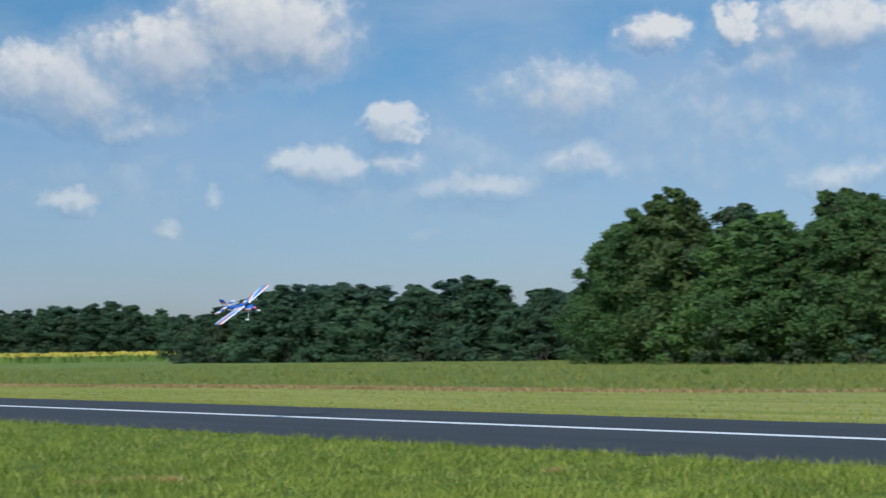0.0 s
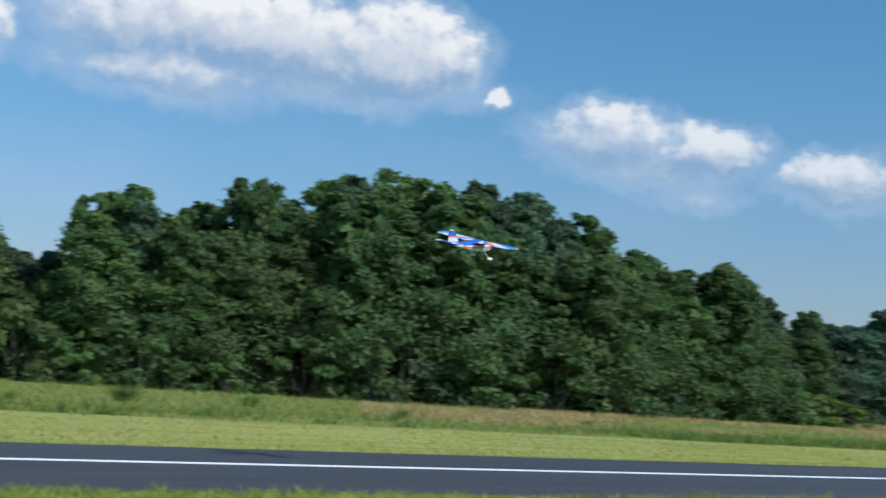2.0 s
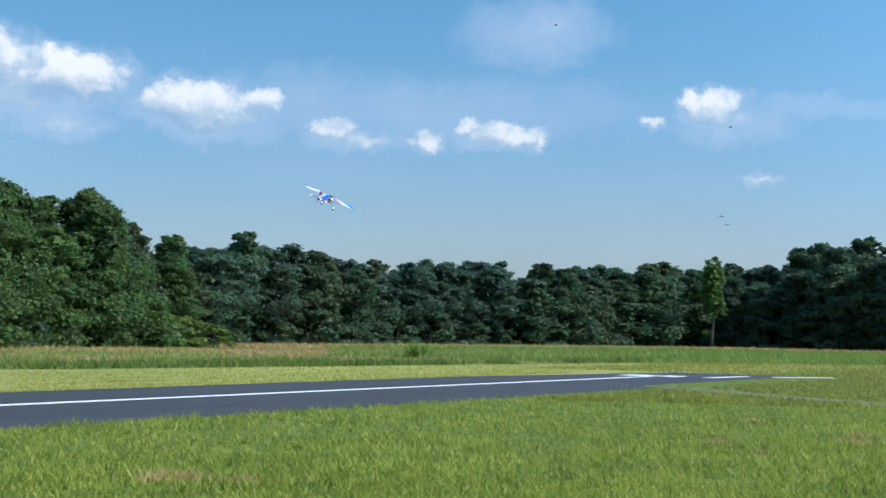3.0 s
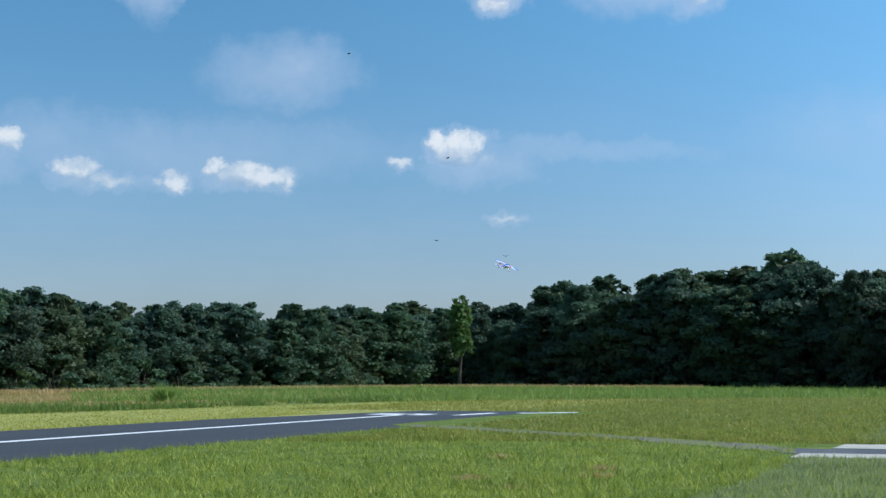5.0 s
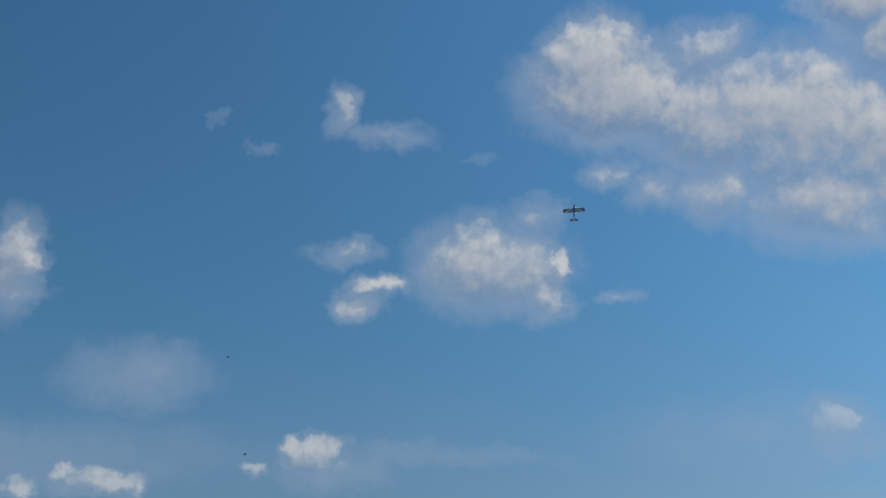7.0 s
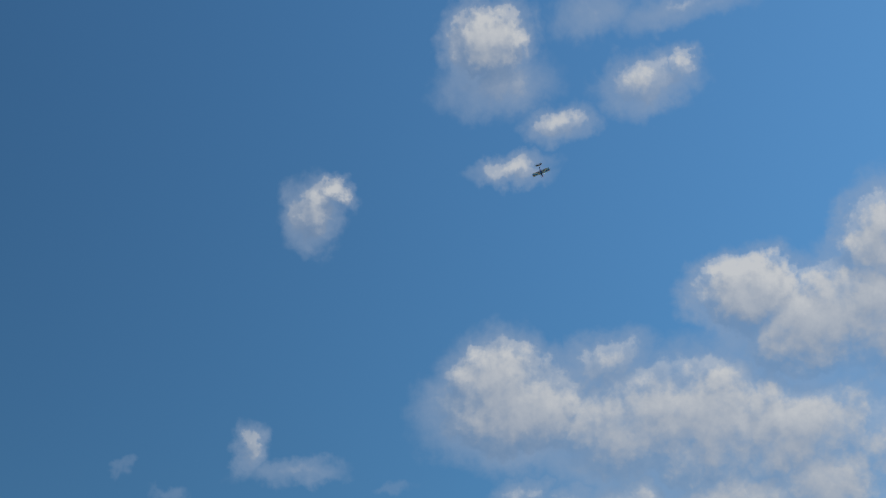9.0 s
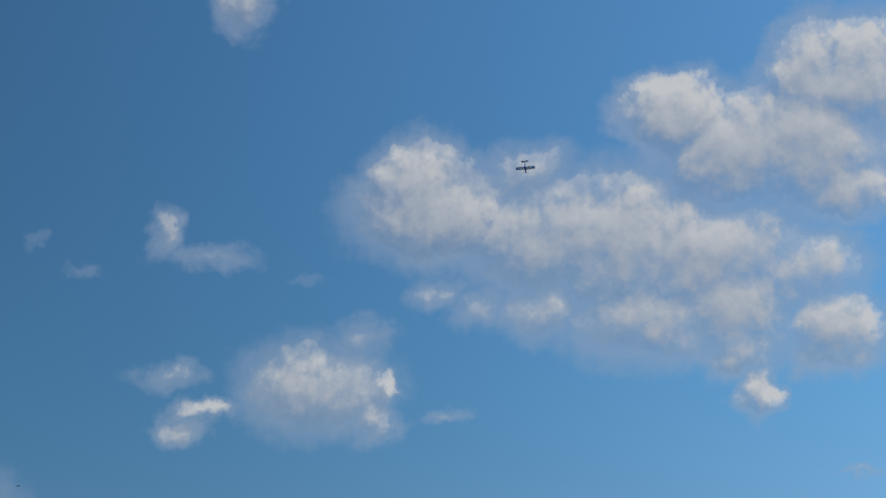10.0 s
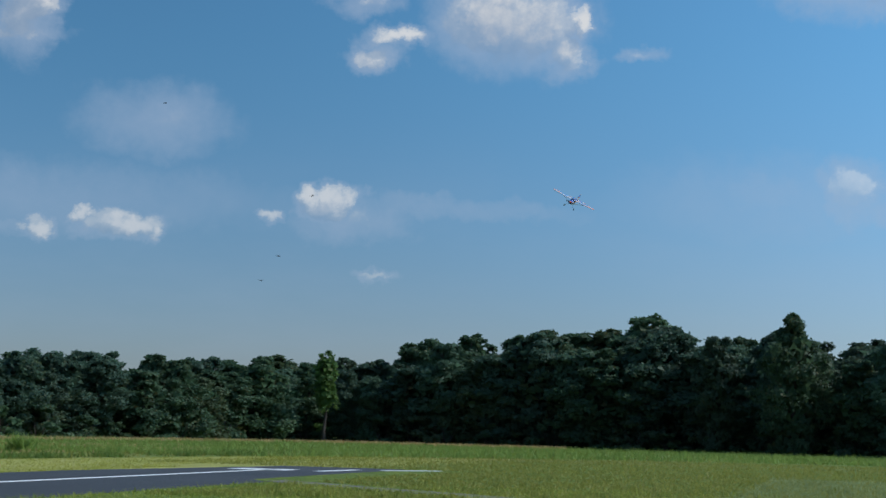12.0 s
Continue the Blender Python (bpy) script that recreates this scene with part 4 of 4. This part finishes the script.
def model_aircraft():
    """A high-wing aerobatic model, 1.6 m across and 1.25 m long, nose along +x, its wing at the origin."""
    root = new("model_aircraft")
    root.empty_display_size, root.scale = 0.2, (0.92, 1.0, 1.0)
    v, f = [], []
    body = [(0.36, 0.055, 0.06, -0.075), (0.30, 0.068, 0.072, -0.075), (0.16, 0.072, 0.085, -0.07), (0.09, 0.07, 0.10, -0.06), (-0.12, 0.068, 0.098, -0.062),
            (-0.22, 0.06, 0.075, -0.07), (-0.45, 0.042, 0.052, -0.058), (-0.66, 0.026, 0.036, -0.045), (-0.80, 0.012, 0.03, -0.035)]
    section(v, f, [loop(w, h, x, z) for x, w, h, z in body])
    part("fuselage", mesh_of("fuselage", v, f, BODY_CLOTH, True), BODY_CLOTH, root, "glossy blue fuselage with white belly and orange stripe")
    v, f = [], []
    section(v, f, [loop(w, h, x, -0.075, 12, 0.75) for x, w, h in ((0.415, 0.034, 0.036), (0.40, 0.052, 0.056), (0.362, 0.062, 0.066), (0.345, 0.060, 0.064))])
    part("cowling", mesh_of("cowling", v, f, BLUE, True), BLUE, root, "blue engine cowling")
    v, f = [], []
    section(v, f, [loop(w, w, x, -0.07, 10, 1.0) for x, w in ((0.485, 0.004), (0.47, 0.018), (0.445, 0.030), (0.417, 0.036))])
    spin = part("spinner", mesh_of("spinner", v, f, RED, True), RED, root, "orange-red spinner")
    for side in (1, -1):
        v, f = [], []
        section(v, f, [[(0.428 + dx, side * r + dy * side, -0.07 + dz) for dx, dy, dz in ((0.006, 0, w), (-0.006, 0, w * 0.3), (-0.006, 0, -w), (0.006, 0, -w * 0.3))] for r, w in ((0.03, 0.012), (0.10, 0.018), (0.165, 0.008))])
        part("propeller_blade", mesh_of("propeller_blade", v, f, DARK), DARK, spin, "dark propeller blade")
    for side in (1, -1):
        v, f = half_wing(side, 0.30, 0.29, 0.80, 0.0, 0.022, 0.105)
        wing = part("wing_panel", mesh_of("wing_panel", v, f, WING_CLOTH), WING_CLOTH, root, "white wing panel with blue and orange rays, navy underneath")
        v, f = [], []
        section(v, f, [[(-0.152, side * y, 0.010 + 0.02 * y), (-0.192, side * y, 0.003 + 0.02 * y), (-0.152, side * y, -0.004 + 0.02 * y)][::side] for y in (0.08, 0.77)])
        part("aileron", mesh_of("aileron", v, f, WING_CLOTH), WING_CLOTH, wing)
        v, f = half_wing(side, 0.185, 0.16, 0.30, -0.025, -0.025, 0.05, 0.05, 0.012)
        v = [(x - 0.74, y, z) for x, y, z in v]
        part("tailplane", mesh_of("tailplane", v, f, TAIL_CLOTH), TAIL_CLOTH, root, "white tailplane with orange and blue bars")
        rod(root, "wing_strut", (0.05, side * 0.066, -0.13), (0.03, side * 0.42, 0.002), 0.006, WHITE, "thin white wing strut")
        rod(root, "gear_leg", (0.17, side * 0.045, -0.14), (0.19, side * 0.17, -0.27), 0.008, METAL, "aluminium undercarriage leg")
        wheel(root, 0.19, side * 0.185, -0.275, 0.042, 0.026)
        v, f = [], []
        section(v, f, [[(x, side * 0.185 + dy, -0.262 + dz) for dx, dy, dz in ((0, w, 0), (0, 0, h), (0, -w, 0), (0, 0, -h * 0.6))] for x, w, h in ((0.265, 0.004, 0.006), (0.235, 0.02, 0.03), (0.17, 0.022, 0.036), (0.10, 0.005, 0.010))])
        part("wheel_pant", mesh_of("wheel_pant", v, f, WHITE, True), WHITE, root, "white streamlined wheel pant")
        v, f = [], []
        section(v, f, [[(x, side * 0.0705, zb), (x, side * 0.0735, zb), (x, side * 0.0735, zt), (x, side * 0.0705, zt)][::side] for x, zb, zt in ((0.10, -0.05, -0.005), (0.0, -0.055, 0.012), (-0.12, -0.052, 0.008))])
        part("side_window", mesh_of("side_window", v, f, DARK), DARK, root, "dark tinted cabin window")
    v, f = [], []
    section(v, f, [[(x, -w, z), (x, w, z), (x - 0.004, w, z - 0.012), (x - 0.004, -w, z - 0.012)] for x, w, z in ((0.235, 0.055, 0.008), (0.19, 0.06, 0.03), (0.152, 0.062, 0.045))])
    part("windscreen", mesh_of("windscreen", v, f, DARK), DARK, root, "dark tinted windscreen")
    fin = [(-0.58, 0.0), (-0.68, 0.13), (-0.74, 0.185), (-0.80, 0.185), (-0.80, -0.02)]
    rud = [(-0.805, 0.20), (-0.86, 0.195), (-0.885, 0.12), (-0.875, -0.03), (-0.83, -0.07), (-0.805, -0.06)]
    for name, pts in (("fin", fin), ("rudder", rud)):
        v, f = [], []
        section(v, f, [[(x, -0.006, z) for x, z in pts], [(x, 0.006, z) for x, z in pts]])
        part(name, mesh_of(name, v, f, TAIL_CLOTH), TAIL_CLOTH, root, "upright tail in white, orange and blue bars")
    rod(root, "tail_leg", (-0.76, 0, -0.06), (-0.82, 0, -0.115), 0.005, METAL)
    wheel(root, -0.82, 0, -0.12, 0.018, 0.012)
    return tagged(root, "blue, white and orange high-wing model aircraft in flight", "model aircraft")


aircraft = model_aircraft()

# ---- birds ----


def bird():
    root = new("bird")
    root.empty_display_size = 0.1
    v, f = [], []
    section(v, f, [loop(w, w, x, 0, 8, 1.0) for x, w in ((0.17, 0.008), (0.13, 0.03), (0.03, 0.045), (-0.10, 0.028), (-0.2, 0.012))])
    part("body", mesh_of("body", v, f, RUBBER, True), RUBBER, root)
    for side in (1, -1):
        v, f = [], []
        section(v, f, [[(x + c / 2, side * y, z + 0.006), (x - c / 2, side * y, z + 0.006), (x - c / 2, side * y, z - 0.006), (x + c / 2, side * y, z - 0.006)][::side] for x, y, z, c in ((0.02, 0.03, 0.01, 0.13), (0.05, 0.17, 0.06, 0.12), (-0.03, 0.36, 0.03, 0.03))])
        part("wing", mesh_of("wing", v, f, RUBBER), RUBBER, root)
    v, f = [], []
    section(v, f, [[(-0.18, -w, 0.004), (-0.18, w, 0.004), (-0.18 - d, w * 1.5, 0.0), (-0.18 - d, -w * 1.5, 0.0)] for w, d in ((0.015, 0.02), (0.03, 0.10))])
    part("tail", mesh_of("tail", v, f, RUBBER), RUBBER, root)
    return tagged(root, "small dark bird gliding high over the field", "bird", "birds over the field")


birds = [bird()]
for k in range(3):
    birds.append(copy_thing(birds[0], pose(0, 100, 30)))

# ---- shrubs, weeds, the sunflower field ----


def shrub(name, seed, lobes, per, leaf, mat):
    """A rounded bush 3 m high, leafy to the ground, on a few stems."""
    rng = np.random.default_rng(seed)
    root = new(name)
    root.empty_display_size = 0.2
    verts, faces = [], []
    for i in range(5):
        a = i * 1.26 + seed
        limb(verts, faces, (0.15 * math.cos(a), 0.15 * math.sin(a), -0.05), (0.9 * math.cos(a), 0.9 * math.sin(a), 1.9), 0.05, 0.015)
    part("stem", mesh_of("stem", verts, faces, BARK), BARK, root)

    def shape(h):
        return max(0.2, 1.7 * math.sqrt(max(0.0, 1 - (h - 0.25) ** 2 * 1.7)) * (1 + 0.15 * math.sin(h * 11 + seed)))
    pts = crown_points(rng, shape, lobes, per, leaf, 3.0)
    pts[:, 2] = np.maximum(pts[:, 2], -0.02)
    part("leaves", fast_mesh("leaves", pts, 3, mat), mat, root)
    return root


SHRUBS = [shrub("shrub", 200 + i, 46, 40, 0.17, (LEAF, LEAF_WEED, LEAF_DARK_HAZY)[i]) for i in range(3)]
SHRUB_USED = set()


def plant_shrub(i, bearing, far, height, wide, label, group):
    k = height / 3.0
    m = pose(math.sin(radians(bearing)) * far, math.cos(radians(bearing)) * far, 0, 0, 0, bearing * 77) @ Matrix.Diagonal((k * wide, k * wide, k, 1))
    if i not in SHRUB_USED:
        SHRUB_USED.add(i)
        SHRUBS[i].matrix_basis = m
        ob = SHRUBS[i]
    else:
        keep = SHRUBS[i].scale.copy()
        SHRUBS[i].scale = (1, 1, 1)
        ob = copy_thing(SHRUBS[i], m)
        SHRUBS[i].scale = keep
    tagged(ob, label, "shrub", group)


def undergrowth():
    r = random.Random(31)
    b = 17.5
    while b < 50:
        far = along([(17, 87), (25, 83), (33, 89), (42, 94), (50, 112)], b) - r.uniform(0.5, 2.5)
        plant_shrub(r.choice((0, 0, 2)), b, far, r.uniform(1.6, 4.2), r.uniform(0.9, 1.3), "leafy green shrub at the foot of the copse", "undergrowth of the copse")
        b += r.uniform(1.0, 2.2)
    b = -39.0
    while b < -4:
        far = along([(-40, 117), (-36, 108), (-30, 100), (-17, 95), (-13, 98), (-9, 108), (-3, 126)], b) - r.uniform(0.5, 1.5)
        plant_shrub(r.choice((0, 2, 2)), b, far, r.uniform(1.2, 3.0), r.uniform(1.0, 1.4), "dark leafy shrub at the foot of the wood", "undergrowth of the wood")
        b += r.uniform(1.3, 2.6)
    for b, far, h, w in ((48.6, 112, 1.9, 1.5), (49.6, 113, 2.3, 1.6), (50.6, 112, 2.1, 1.7), (51.6, 110, 1.6, 1.6), (52.3, 109, 1.1, 1.5)):
        plant_shrub(1, b, far, h, w, "yellow-green overgrown shrub at the copse's corner", "yellow-green shrubs")
    for b, far, h in ((54.3, 128, 1.7), (55.8, 132, 1.1)):
        plant_shrub(0, b, far, h, 1.1, "small round green shrub before the woods", "round shrubs")
    b = 51.0
    while b < 97:
        far = along([(50, 121), (55, 131), (65, 161), (70.3, 187), (71, 180), (75, 171), (85, 159), (90, 147), (98, 137)], b)
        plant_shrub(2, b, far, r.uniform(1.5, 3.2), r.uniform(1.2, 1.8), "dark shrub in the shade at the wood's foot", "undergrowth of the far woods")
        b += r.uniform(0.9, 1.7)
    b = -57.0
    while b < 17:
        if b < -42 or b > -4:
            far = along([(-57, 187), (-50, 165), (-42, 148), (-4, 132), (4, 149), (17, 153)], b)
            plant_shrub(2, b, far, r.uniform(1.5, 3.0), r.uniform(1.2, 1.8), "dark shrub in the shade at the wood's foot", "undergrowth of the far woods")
        b += r.uniform(0.9, 1.7)


undergrowth()


def weed_clump(x, y, height, count, seed, mat, label, reach=0.0):
    """A clump of upright weeds: narrow leaves fanning from one root."""
    rng = np.random.default_rng(seed)
    a = rng.uniform(0, 2 * np.pi, count)
    r = np.abs(rng.normal(0, reach or 0.38 * height, count))
    pts = np.column_stack([np.cos(a) * r, np.sin(a) * r])
    ob = blades("weed_clump", pts, height, max(0.02, height * 0.13), mat, rng, 0.55)
    ob.location = (x, y, 0)
    tagged(ob, label, "weeds", "weed clumps", "stuff")


for k, (x, y, h) in enumerate(((24.4, 51.3, 0.55), (29.6, 51.3, 0.5), (73.3, 43.5, 0.85), (18.5, 47.0, 0.35),
                               (34.0, 47.5, 0.3), (42.0, 46.0, 0.28), (-47.3, 61.0, 0.32), (-31.0, 70.0, 0.5), (-21.0, 74.0, 0.6))):
    weed_clump(x, y, h, 260, 300 + k, LEAF_WEED, "upright green weed clump in the uncut field")
STRAW_TUFTS = ((12.3, 10.3, 0.12), (12.5, 10.15, 0.10), (12.6, 9.5, 0.09), (23.0, 6.1, 0.10), (24.8, 6.5, 0.09), (22.0, 7.8, 0.07), (20.3, 6.6, 0.07),
               (27.7, 9.2, 0.08), (-16.1, 10.3, 0.09), (-16.7, 9.5, 0.07), (-16.5, 10.1, 0.08), (-13.4, 14.2, 0.06))
for k, (x, y, h) in enumerate(STRAW_TUFTS):
    weed_clump(x, y, h, 170, 400 + k, STRAW, "brown tuft of dead grass on the lawn", 0.17)


def flower_field():
    """Rows of sunflowers far beyond the runway: nodding yellow heads over green."""
    rng = np.random.default_rng(51)
    n = 950
    b, d = np.radians(rng.uniform(-68, -56.6, n)), rng.uniform(225, 285, n)
    d = np.where(np.degrees(b) > -59, np.minimum(d, 265), d)
    p = np.column_stack([np.sin(b) * d, np.cos(b) * d])
    c = np.column_stack([p, rng.uniform(0.9, 1.5, n)])
    up = np.array([0, 0, 1.0])
    side = np.column_stack([np.cos(b), -np.sin(b), np.zeros(n)])
    k = rng.uniform(0.10, 0.20, (n, 1))
    tilt = np.column_stack([-np.sin(b), -np.cos(b), np.zeros(n)]) * 0.08
    v = np.stack([c - side * k, c - up * k + tilt, c + side * k, c + up * k - tilt], 1).reshape(-1, 3)
    m, nn, bs = material("sunflower_heads", 0.7)
    isle = nn.node("ShaderNodeNewGeometry").outputs["Random Per Island"]
    link(nn, nn.mix(isle, (0.36, 0.28, 0.02), (0.52, 0.40, 0.04)), bs.inputs["Base Color"])
    tagged(new("sunflowers", fast_mesh("sunflowers", v, 4, m)), "strip of yellow sunflowers in bloom beyond the field", "flowers", kind="stuff")
    stalks = blades("flower_stalks", p, 1.35, 0.42, LEAF_WEED, rng, 0.15)
    tagged(stalks, "green leaves and stalks of the sunflower strip", "plants", kind="stuff")


flower_field()
thin = tree("thin_tree", 501, tall_pine(501, 2.3, 0.45), 63, 9, 0.21, LEAF, 0.40)
thin.matrix_basis = pose(math.sin(radians(70.1)) * 176, math.cos(radians(70.1)) * 176, 0) @ Matrix.Diagonal((0.8, 0.8, 0.86, 1))
tagged(thin, "slender thinly leaved tree in the gap between two woods", "tree")


# ---- what moves ----


def motions():
    walk(aircraft, [
        (0.0, pose(-28.31, 20.00, 2.57, 34.0, 1.1, 0.0)),
        (0.2, pose(-23.08, 20.00, 2.27, 28.0, 0.4, 0.8)),
        (0.3, pose(-20.43, 20.00, 2.17, 27.0, -0.0, 1.1)),
        (0.5, pose(-15.46, 20.00, 2.08, 26.9, -2.7, 6.5)),
        (0.6, pose(-13.23, 20.00, 2.12, 20.7, -4.0, 9.1)),
        (0.8, pose(-8.44, 20.00, 2.31, 20.3, -6.7, 13.2)),
        (0.9, pose(-6.20, 20.00, 2.42, 28.0, -8.0, 15.2)),
        (1.0, pose(-3.96, 20.00, 2.54, 29.7, -9.2, 17.2)),
        (1.2, pose(0.32, 20.00, 2.83, 31.7, -9.4, 17.2)),
        (1.3, pose(2.39, 20.00, 3.01, 31.7, -9.5, 17.2)),
        (1.5, pose(6.40, 20.00, 3.40, 23.7, -9.8, 17.2)),
        (1.7, pose(10.33, 20.00, 3.77, 23.9, -8.0, 16.2)),
        (1.8, pose(12.11, 20.00, 3.90, 13.0, -7.1, 15.6)),
        (2.0, pose(15.92, 20.42, 3.92, 11.1, -5.5, 14.6)),
        (2.1, pose(17.95, 20.84, 3.93, 11.1, -5.5, 14.4)),
        (2.2, pose(19.92, 21.22, 3.93, 11.1, -5.5, 14.1)),
        (2.3, pose(21.85, 21.57, 4.00, 21.1, -5.5, 13.9)),
        (2.5, pose(25.61, 22.22, 4.11, 31.2, -5.6, 13.5)),
        (3.0, pose(35.46, 24.05, 5.21, 25.3, -5.6, 12.4)),
        (3.5, pose(45.50, 25.85, 5.83, 30.5, -3.6, 9.6)),
        (3.7, pose(49.70, 26.53, 5.84, 22.5, -2.8, 8.5)),
        (4.1, pose(58.66, 27.53, 6.27, 22.8, -2.6, 4.3)),
        (4.5, pose(68.40, 27.77, 6.69, 23.0, -2.3, 0.0)),
        (4.9, pose(78.45, 27.00, 7.29, 24.3, -4.1, -12.5)),
        (5.3, pose(88.31, 24.93, 8.25, 26.1, -5.7, -25.0)),
        (5.5, pose(90.30, 22.90, 8.64, -1.0, -14.5, -25.8)),
        (6.0, pose(94.57, 18.37, 12.92, -7.9, -37.6, -22.6)),
        (6.5, pose(96.42, 16.84, 22.07, -16.5, -50.8, -11.3)),
        (7.0, pose(101.59, 17.93, 33.58, 113.8, -86.7, -121.0)),
        (7.3, pose(104.42, 18.04, 40.84, 152.0, -86.3, -105.3)),
        (7.5, pose(104.08, 17.75, 45.71, -164.6, -85.9, -96.8)),
        (7.7, pose(104.83, 17.35, 50.58, -130.4, -85.4, -90.0)),
        (8.1, pose(108.00, 16.30, 60.00, 168.4, -80.4, -28.1)),
        (8.5, pose(112.00, 14.40, 67.50, 165.5, -26.0, -12.5)),
        (8.9, pose(115.70, 12.70, 69.60, 171.7, 55.5, -20.0)),
        (9.3, pose(116.55, 11.34, 66.75, 89.4, 84.2, -78.7)),
        (9.5, pose(116.51, 10.50, 62.74, 51.7, 84.5, -116.6)),
        (10.0, pose(116.55, 9.56, 51.14, 7.0, 78.4, -166.0)),
        (10.5, pose(109.10, 9.60, 36.68, -1.5, 59.5, 180.0)),
        (11.0, pose(94.93, 9.31, 24.10, 3.6, 41.3, 180.0)),
        (11.5, pose(75.17, 9.40, 15.37, -2.1, 13.9, 178.8)),
        (12.0, pose(52.43, 10.04, 9.71, -28.2, 10.4, 178.2)),
    ])
    walk(birds[0], [(0.0, pose(131.5, 66.3, 30.3, 12, 0, -75)), (3.0, pose(132.4, 64.0, 31.0, 12, 0, -75)), (3.5, pose(132.9, 62.9, 31.3, 12, 0, -75)), (3.7, pose(133.1, 62.5, 31.3, 12, 0, -75)), (5.3, pose(134.3, 59.3, 32.3, 12, 0, -75)), (5.5, pose(134.5, 58.9, 32.3, 12, 0, -75)), (6.0, pose(134.7, 58.3, 32.4, 12, 0, -75)), (6.5, pose(134.9, 57.9, 32.3, 12, 0, -75)), (11.0, pose(133.0, 62.3, 32.3, 12, 0, -75)), (11.5, pose(132.4, 63.6, 32.2, 12, 0, -75)), (12.0, pose(131.8, 64.9, 32.0, 12, 0, -75))])
    walk(birds[1], [(0.0, pose(140.7, 48.3, 20.8, -8, 0, -55)), (3.0, pose(140.3, 49.2, 21.4, -8, 0, -55)), (3.5, pose(140.1, 49.7, 21.7, -8, 0, -55)), (3.7, pose(140.0, 49.9, 21.8, -8, 0, -55)), (5.3, pose(139.0, 52.4, 22.5, -8, 0, -55)), (5.5, pose(138.8, 52.9, 22.6, -8, 0, -55)), (6.0, pose(138.3, 54.1, 22.8, -8, 0, -55)), (6.5, pose(137.7, 55.6, 23.0, -8, 0, -55)), (7.0, pose(137.1, 56.8, 23.2, -8, 0, -55)), (10.5, pose(137.8, 55.3, 22.8, -8, 0, -55)), (11.0, pose(138.2, 54.1, 23.3, -8, 0, -55)), (11.5, pose(138.5, 53.2, 23.5, -8, 0, -55)), (12.0, pose(138.8, 52.3, 23.9, -8, 0, -55))])
    walk(birds[2], [(0.0, pose(141.9, 47.4, 12.5, 15, 0, -35)), (3.0, pose(140.9, 50.2, 12.9, 15, 0, -35)), (3.5, pose(140.4, 51.5, 13.2, 15, 0, -35)), (3.7, pose(140.3, 51.9, 13.2, 15, 0, -35)), (5.3, pose(139.7, 53.1, 14.5, 15, 0, -35)), (5.5, pose(139.8, 52.9, 14.4, 15, 0, -35)), (6.0, pose(139.9, 52.4, 14.6, 15, 0, -35)), (6.5, pose(140.1, 51.9, 14.5, 15, 0, -35)), (11.0, pose(139.1, 53.8, 17.5, 15, 0, -35)), (11.5, pose(138.8, 54.6, 17.8, 15, 0, -35)), (12.0, pose(138.4, 55.4, 18.0, 15, 0, -35))])
    walk(birds[3], [(0.0, pose(140.5, 51.3, 12.5, 5, 0, -15)), (3.0, pose(141.1, 49.7, 12.1, 5, 0, -15)), (3.5, pose(141.5, 48.8, 12.0, 5, 0, -15)), (3.7, pose(141.6, 48.4, 11.9, 5, 0, -15)), (5.3, pose(142.2, 46.4, 13.1, 5, 0, -15)), (5.5, pose(142.2, 46.2, 13.2, 5, 0, -15)), (6.0, pose(142.2, 46.2, 13.6, 5, 0, -15)), (6.5, pose(142.1, 46.6, 13.8, 5, 0, -15)), (11.0, pose(138.2, 56.7, 15.5, 5, 0, -15)), (12.0, pose(138.1, 57.0, 15.6, 5, 0, -15))])


motions()
